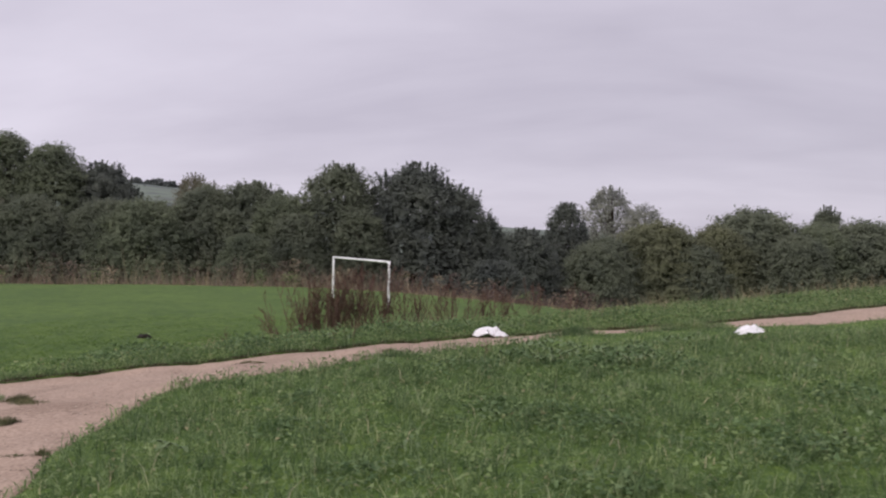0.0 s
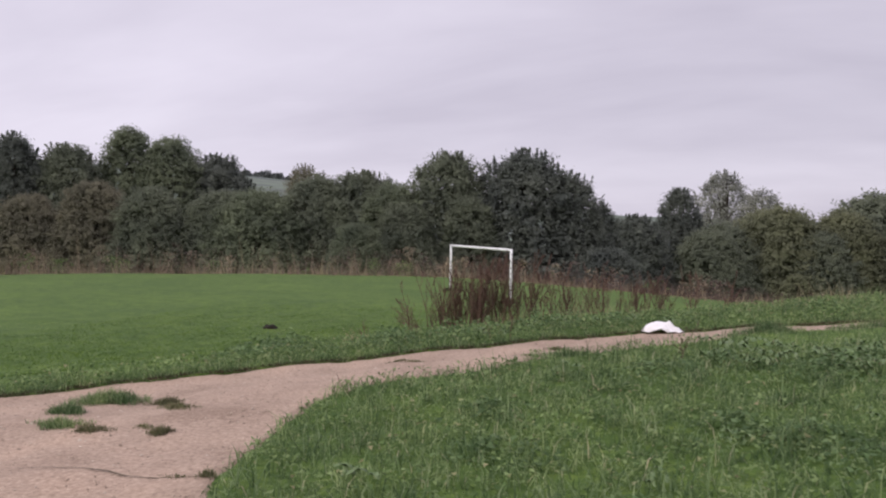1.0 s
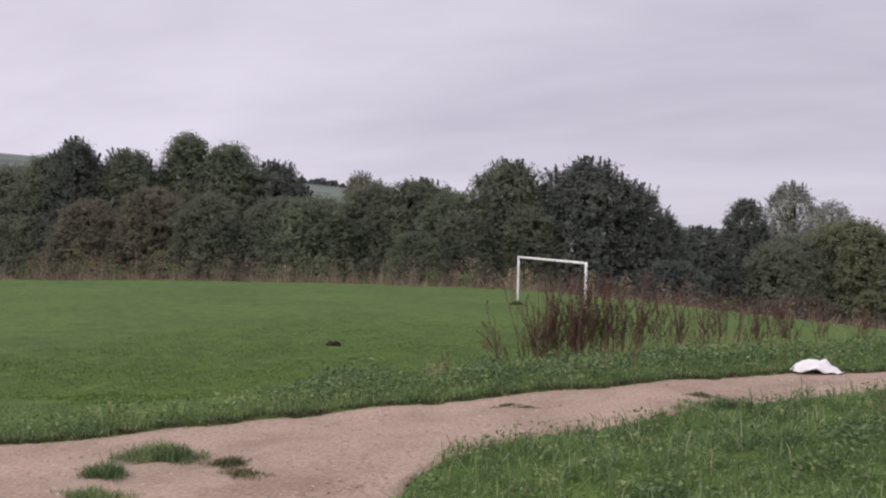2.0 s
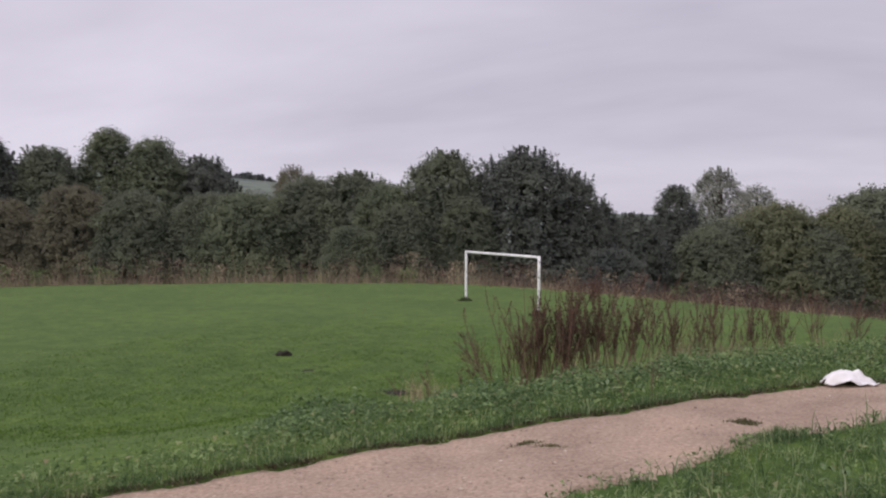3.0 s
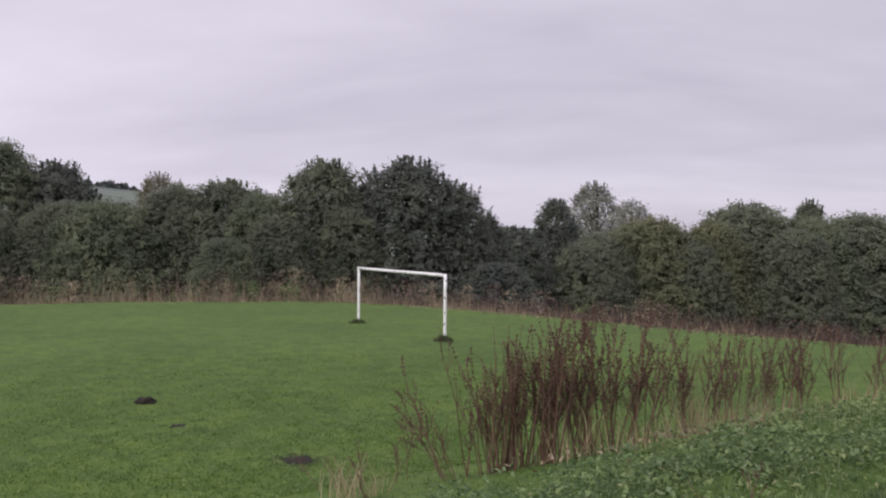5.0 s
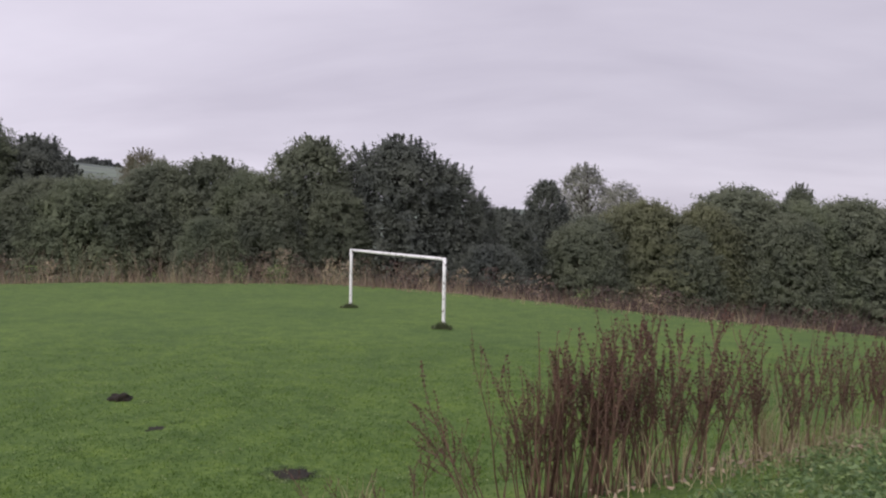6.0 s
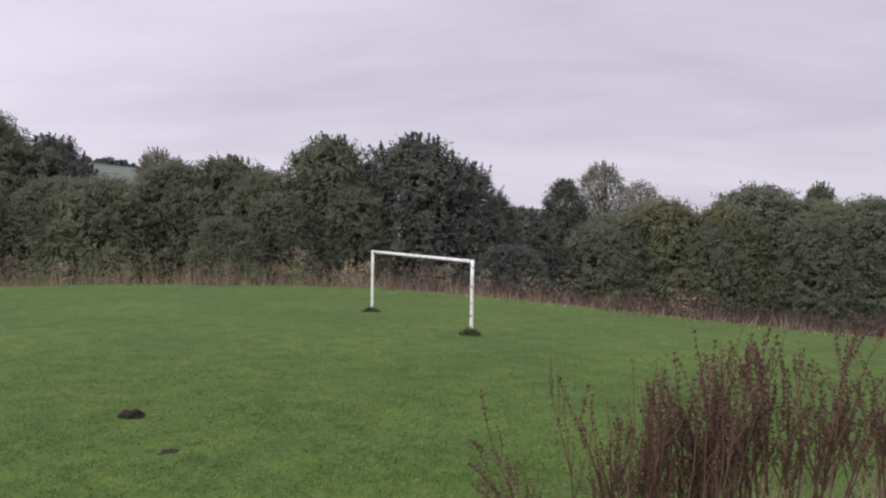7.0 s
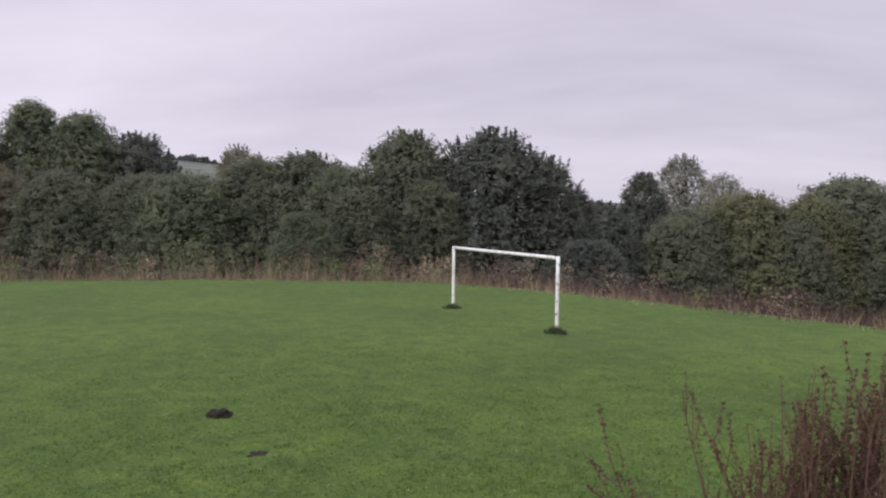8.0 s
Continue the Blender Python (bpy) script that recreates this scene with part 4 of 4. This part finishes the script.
FAR_TREES = [
    (-5.2, 128, 7.4, 3.7, "deep", "dark tree with a knobbly top in the dip", {"spiky": 0.4}),
    (-10.6, 119, 3.3, 4.4, "deep", "dark rounded tree in the dip", {"spiky": 0.3}),
    (0.6, 154, 11.2, 5.0, "grey", "pale silvery willow with thin foliage", {"sparse": 0.86, "peak": 0.96, "spiky": 0.5, "skirt": 0.3}),
    (6.6, 150, 8.2, 4.6, "grey", "greyish thin-leaved tree beside a pale one", {"sparse": 0.6}),
    (-0.8, 122, 1.5, 4.7, "dark", "dark green tree in the dip", {}),
    (7.9, 130, 4.7, 7.1, "gold", "broad tree turning yellow at its top", {"dense": 1.0}),
    (16.4, 132, 4.5, 5.4, "gold", "rounded tree turning yellow-green", {}),
    (22.5, 138, 7.0, 7.9, "dark", "broad dark green tree with a flat dome", {"dense": 1.0}),
    (13.2, 128, 1.5, 4.6, "dark", "dark green tree between two broader ones", {}),
    (27.5, 130, 3.4, 4.6, "dark", "rounded dark tree on the slope", {}),
    (0.8, 126, 2.6, 4.6, "dark", "dark green tree before a silvery one", {}),
    (44.4, 190, 9.4, 4.4, "dark", "small tree far off with a ragged top", {"spiky": 1.2, "peak": 0.7}),
    (39.4, 142, 5.6, 7.9, "dark", "broad dark green tree in the belt", {"dense": 1.0}),
    (31.0, 136, 5.2, 5.9, "mid", "rounded green tree in the belt", {}),
    (55.0, 142, 5.4, 7.6, "dark", "broad dark tree at the end of the belt", {"dense": 1.0}),
]
for k, (x, y, top, half, leaf, label, opt) in enumerate(TREES):
    tree("tree", x, y, top, half, leaf, label, 100 + k, **opt)
for k, (x, y, top, half, leaf, label, opt) in enumerate(FAR_TREES):
    tree("tree", x, y, top, half, leaf, label, 200 + k, size=0.12, **opt)

# ---- tufts on the path, at the posts, and litter ----


def path_tuft(x, y, n, high, spread, stretch, turn, seed, mat=None, lift=-0.02, lean=0.75, label="low tuft of grass growing through the path"):
    r = np.random.default_rng(seed)
    n = int(n * 2.6)
    a, rho = r.uniform(0, 2 * math.pi, n), r.uniform(0, 1, n) ** 0.6
    edge = 1 + 0.25 * np.sin(3 * a + seed) + 0.18 * np.sin(5 * a + 2 * seed)
    q = np.c_[np.cos(a), np.sin(a)] * (rho * edge)[:, None] * (spread * stretch * 1.15, spread * 1.15)
    c, s = math.cos(radians(turn)), math.sin(radians(turn))
    xy = np.array((x, y)) + np.c_[q[:, 0] * c - q[:, 1] * s, q[:, 0] * s + q[:, 1] * c]
    return blades("grass_tuft", xy, high * (1.1 - 0.6 * rho) * r.uniform(0.5, 1.0, n), r.uniform(0.004, 0.009, n), lean, mat or M_BLADE, label, "grass tuft", seed, lift=lift)


M_TUFT = leafy("brownish_tuft", [(0.0, (0.085, 0.088, 0.042)), (0.5, (0.14, 0.15, 0.07)), (1.0, (0.23, 0.20, 0.12))], patch_scale=3.0)
for k, (x, y, n, high, spread, stretch, turn, dry) in enumerate([
    (-4.58, 8.42, 340, 0.15, 0.13, 1.5, -25, False), (-4.62, 9.05, 700, 0.19, 0.20, 1.7, 15, False), (-3.90, 8.95, 260, 0.10, 0.10, 1.8, -20, True), (-3.52, 8.60, 220, 0.09, 0.09, 2.4, -25, True),
    (-4.22, 7.92, 320, 0.12, 0.11, 1.9, 5, False), (-3.78, 7.78, 200, 0.09, 0.08, 2.2, -10, True), (-3.12, 7.80, 160, 0.11, 0.06, 1.4, 60, True), (-3.33, 7.90, 70, 0.05, 0.05, 2.4, -10, True),
    (-2.35, 11.55, 80, 0.04, 0.04, 3.2, -15, True), (-2.58, 11.66, 110, 0.05, 0.05, 2.6, 30, True), (-0.82, 12.35, 200, 0.08, 0.065, 1.8, -10, True), (-0.6, 11.72, 420, 0.15, 0.15, 1.8, 40, False),
    (-2.3, 6.85, 90, 0.05, 0.04, 3.0, 5, True), (-1.85, 6.05, 70, 0.05, 0.04, 3.0, 5, True), (-2.1, 6.9, 90, 0.09, 0.05, 1.2, 0, True), (1.62, 13.5, 620, 0.20, 0.22, 1.8, 15, False), (3.25, 14.25, 900, 0.20, 0.26, 2.4, 15, False),
]):
    path_tuft(x, y, n, high, spread, stretch, turn, 900 + k, M_TUFT if dry else M_BLADE)
M_TUSSOCK = leafy("dark_tussock", [(0.0, (0.045, 0.060, 0.028)), (0.6, (0.080, 0.110, 0.046)), (1.0, (0.16, 0.15, 0.085))], patch_scale=3.0)
for k, g in enumerate((GOAL_L, GOAL_R)):
    path_tuft(g.x - 0.02, g.y - 0.12, 520, 0.26, 0.24, 1.3, -50, 930 + k, M_TUSSOCK, 0.0, 0.4, "dark uncut tussock round the goal post's foot")

M_SHEET = surface("white_plastic", [(0.3, (0.74, 0.72, 0.72)), (0.7, (0.84, 0.82, 0.82))], [(0.3, (0.93, 0.92, 0.9)), (0.7, (1, 1, 1))], 7.0, 1.2, rough=0.45, bump=0.15)


def crumpled(name, x, y, turn, length, width, high, seed, label, category):
    """A thin crumpled sheet, humped where it has caught air and flat at its ends."""
    bm = bmesh.new()
    nu, nv = 26, 18
    grid = []
    for i in range(nu):
        row = []
        for j in range(nv):
            u, v = i / (nu - 1) * 2 - 1, j / (nv - 1) * 2 - 1
            p = Vector((u * 2.1, v * 2.1, seed))
            edge = 1 + 0.28 * noise.noise(Vector((u * 1.3, v * 1.3, seed + 9)))
            hump = max(0.0, 1 - (1.15 * (u + 0.25)) ** 2 - (0.9 * v) ** 2)
            second = max(0.0, 1 - (2.6 * (u - 0.55)) ** 2 - (1.4 * v) ** 2)
            z = high * (0.95 * hump ** 0.8 + 0.6 * second) + 0.22 * high * noise.noise(p * 1.6) + 0.12 * high * abs(noise.noise(p * 3.7)) + 0.03
            row.append(bm.verts.new((u * length / 2 * edge, v * width / 2 * edge * (1 - 0.35 * u * u), max(0.004, z))))
        grid.append(row)
    for i in range(nu - 1):
        for j in range(nv - 1):
            bm.faces.new((grid[i][j], grid[i + 1][j], grid[i + 1][j + 1], grid[i][j + 1]))
    bmesh.ops.recalc_face_normals(bm, faces=bm.faces)
    bmesh.ops.solidify(bm, geom=bm.faces[:], thickness=0.004)
    ob = part(name, bm, M_SHEET)
    ob.matrix_world = pose(x, y, ground_z(x, y) - 0.012, 0, 0, turn)
    return tagged(ob, label, category)


crumpled("plastic_bag", 0.29, 14.28, 18, 0.52, 0.26, 0.13, 3.0, "crumpled white plastic sheet lying on the path", "litter")
flat_bag = crumpled("plastic_bag", 3.93, 12.92, 20, 0.36, 0.24, 0.085, 6.0, "flat white plastic bag lying in the grass", "litter")
flat_bag.matrix_world = flat_bag.matrix_world @ pose(0, 0, 0.09, 8, -9, 0)

# ---- far off: houses and woods on the hill ----
M_RENDER = surface("pale_render", [(0.3, (0.34, 0.32, 0.32)), (0.7, (0.46, 0.44, 0.43))], [(0.3, (0.9, 0.9, 0.9)), (0.7, (1, 1, 1))], 1.0, 0.2)
M_SLATE = surface("grey_slate", [(0.3, (0.17, 0.16, 0.18)), (0.7, (0.25, 0.24, 0.26))], [(0.3, (0.9, 0.9, 0.9)), (0.7, (1, 1, 1))], 2.0, 0.2)
M_DARKGLASS = surface("window_glass", [(0.3, (0.05, 0.05, 0.06)), (0.7, (0.08, 0.08, 0.09))], [(0.3, (0.9, 0.9, 0.9)), (0.7, (1, 1, 1))], 2.0, 0.2, rough=0.15)


def box(bm, x0, x1, y0, y1, z0, z1):
    v = [bm.verts.new((x, y, z)) for z in (z0, z1) for x, y in ((x0, y0), (x1, y0), (x1, y1), (x0, y1))]
    for q in ((3, 2, 1, 0), (4, 5, 6, 7), (0, 1, 5, 4), (1, 2, 6, 5), (2, 3, 7, 6), (3, 0, 4, 7)):
        bm.faces.new([v[k] for k in q])


def house(x, y, turn, wide):
    thing = empty("house", (x, y, ground_z(x, y)))
    thing.matrix_world = thing.matrix_world @ pose(0, 0, 0, 0, 0, turn)
    bm = bmesh.new()
    box(bm, -wide / 2, wide / 2, -3.5, 3.5, -1.5, 5.0)
    part("wall", bm, M_RENDER, thing)
    bm = bmesh.new()
    e = [[bm.verts.new((s * (wide / 2 + 0.3), yy, zz)) for yy, zz in ((-3.9, 4.85), (0, 7.6), (3.9, 4.85), (3.9, 5.05), (0, 7.85), (-3.9, 5.05))] for s in (-1, 1)]
    for k in range(6):
        bm.faces.new((e[0][k], e[0][(k + 1) % 6], e[1][(k + 1) % 6], e[1][k]))
    bm.faces.new(e[0][::-1])
    bm.faces.new(e[1])
    roof = part("roof", bm, M_SLATE, thing)
    bm = bmesh.new()
    box(bm, wide / 2 - 1.4, wide / 2 - 0.6, -0.5, 0.5, 7.0, 9.0)
    part("chimney", bm, M_RENDER, roof)
    for zx in (-0.28, 0.28):
        for z in (0.9, 3.3):
            bm = bmesh.new()
            box(bm, zx * wide - 0.6, zx * wide + 0.6, -3.56, -3.4, z, z + 1.2)
            part("window", bm, M_DARKGLASS, thing)
    return tagged(thing, "pale rendered house with a grey slate roof", "house", group="houses on the far slope")


for x, y, turn, wide in ((-70, 470, 10, 12), (-52, 485, -15, 10), (-38, 470, 5, 14), (-60, 520, 20, 10), (-30, 500, -8, 9)):
    house(x, y, turn, wide)


def far_wood(x0, x1, y0, y1, n, seed, label):
    """Woods on the hill, seen as one mass."""
    r = np.random.default_rng(seed)
    heads = np.c_[r.uniform(x0, x1, n), r.uniform(y0, y1, n)]
    z = height(heads)
    rad = r.uniform(3.5, 7.5, n)
    pick = r.integers(0, n, n * 160)
    dirs = r.normal(0, 1, (len(pick), 3))
    dirs /= np.linalg.norm(dirs, axis=1)[:, None]
    dirs[:, 2] = np.abs(dirs[:, 2])
    p = np.c_[heads, z][pick] + dirs * rad[pick][:, None] * np.array((1, 1, 1.4)) * r.uniform(0.7, 1.0, len(pick))[:, None]
    v, f = leaf_cloud(p, dirs, np.full(len(p), 1.5), r)
    return tagged(link_mesh("far_wood", v, f, M_FARLEAF), label, "woods", kind="stuff")


M_FARLEAF = leafy("far_leaves", [(0.0, (0.085, 0.095, 0.095)), (0.6, (0.115, 0.128, 0.122)), (1.0, (0.16, 0.17, 0.16))], patch_scale=0.03)
far_wood(-740, -560, 900, 1090, 70, 970, "grey-green wood along the hill's crest")
far_wood(-560, -470, 900, 930, 10, 971, "thin line of hill trees by a field")
far_wood(-90, -20, 530, 570, 26, 972, "trees behind the far houses")
far_wood(-85, -25, 430, 450, 18, 973, "trees before the far houses")


def pebbles(n, seed):
    r = np.random.default_rng(seed)
    xy = r.uniform((-7, 3), (8, 17), (n * 4, 2))
    xy = xy[inside(xy, PATH_RING)][:n]
    c = np.c_[xy, height(xy) - 0.014]
    w = r.gamma(2.0, 0.0022, len(xy))[:, None] + 0.003
    corners = np.array(((1, 0, 0), (0, 1, 0), (-1, 0, 0), (0, -1, 0), (0, 0, 0.7)))
    v = (c[:, None] + corners[None] * w[:, None] * r.uniform(0.6, 1.3, (len(xy), 5, 1))).reshape(-1, 3)
    k = (np.arange(len(xy)) * 5)[:, None]
    f = np.concatenate([k + [0, 1, 4], k + [1, 2, 4], k + [2, 3, 4], k + [3, 0, 4]])
    return tagged(link_mesh("gravel", v, f, M_STONE), "loose pale grit and pebbles on the path", "gravel", kind="stuff")


M_STONE = leafy("path_stone", [(0.0, (0.22, 0.16, 0.12)), (0.6, (0.34, 0.26, 0.20)), (1.0, (0.48, 0.40, 0.33))], rough=0.9, through_light=0.0, patch_scale=2.0)
pebbles(10000, 990)

for k in range(9):
    a = k * 0.7
    path_tuft(-6.55 + 0.34 * math.cos(a), 19.2 + 0.30 * math.sin(a), 40, 0.07, 0.07, 1.3, 30 * k, 1000 + k, M_BLADE, 0.0, 0.7, "grass tuft round bare soil")
for k, (x, y) in enumerate(((-9.2, 21.4), (-8.0, 20.0), (-10.4, 22.6), (-7.2, 22.8), (-9.9, 19.6))):
    path_tuft(x + 0.2, y + 0.1, 60, 0.05, 0.16, 1.6, 40 * k, 1020 + k, M_BLADE, 0.0, 0.8, "coarser grass tuft in the mown field")
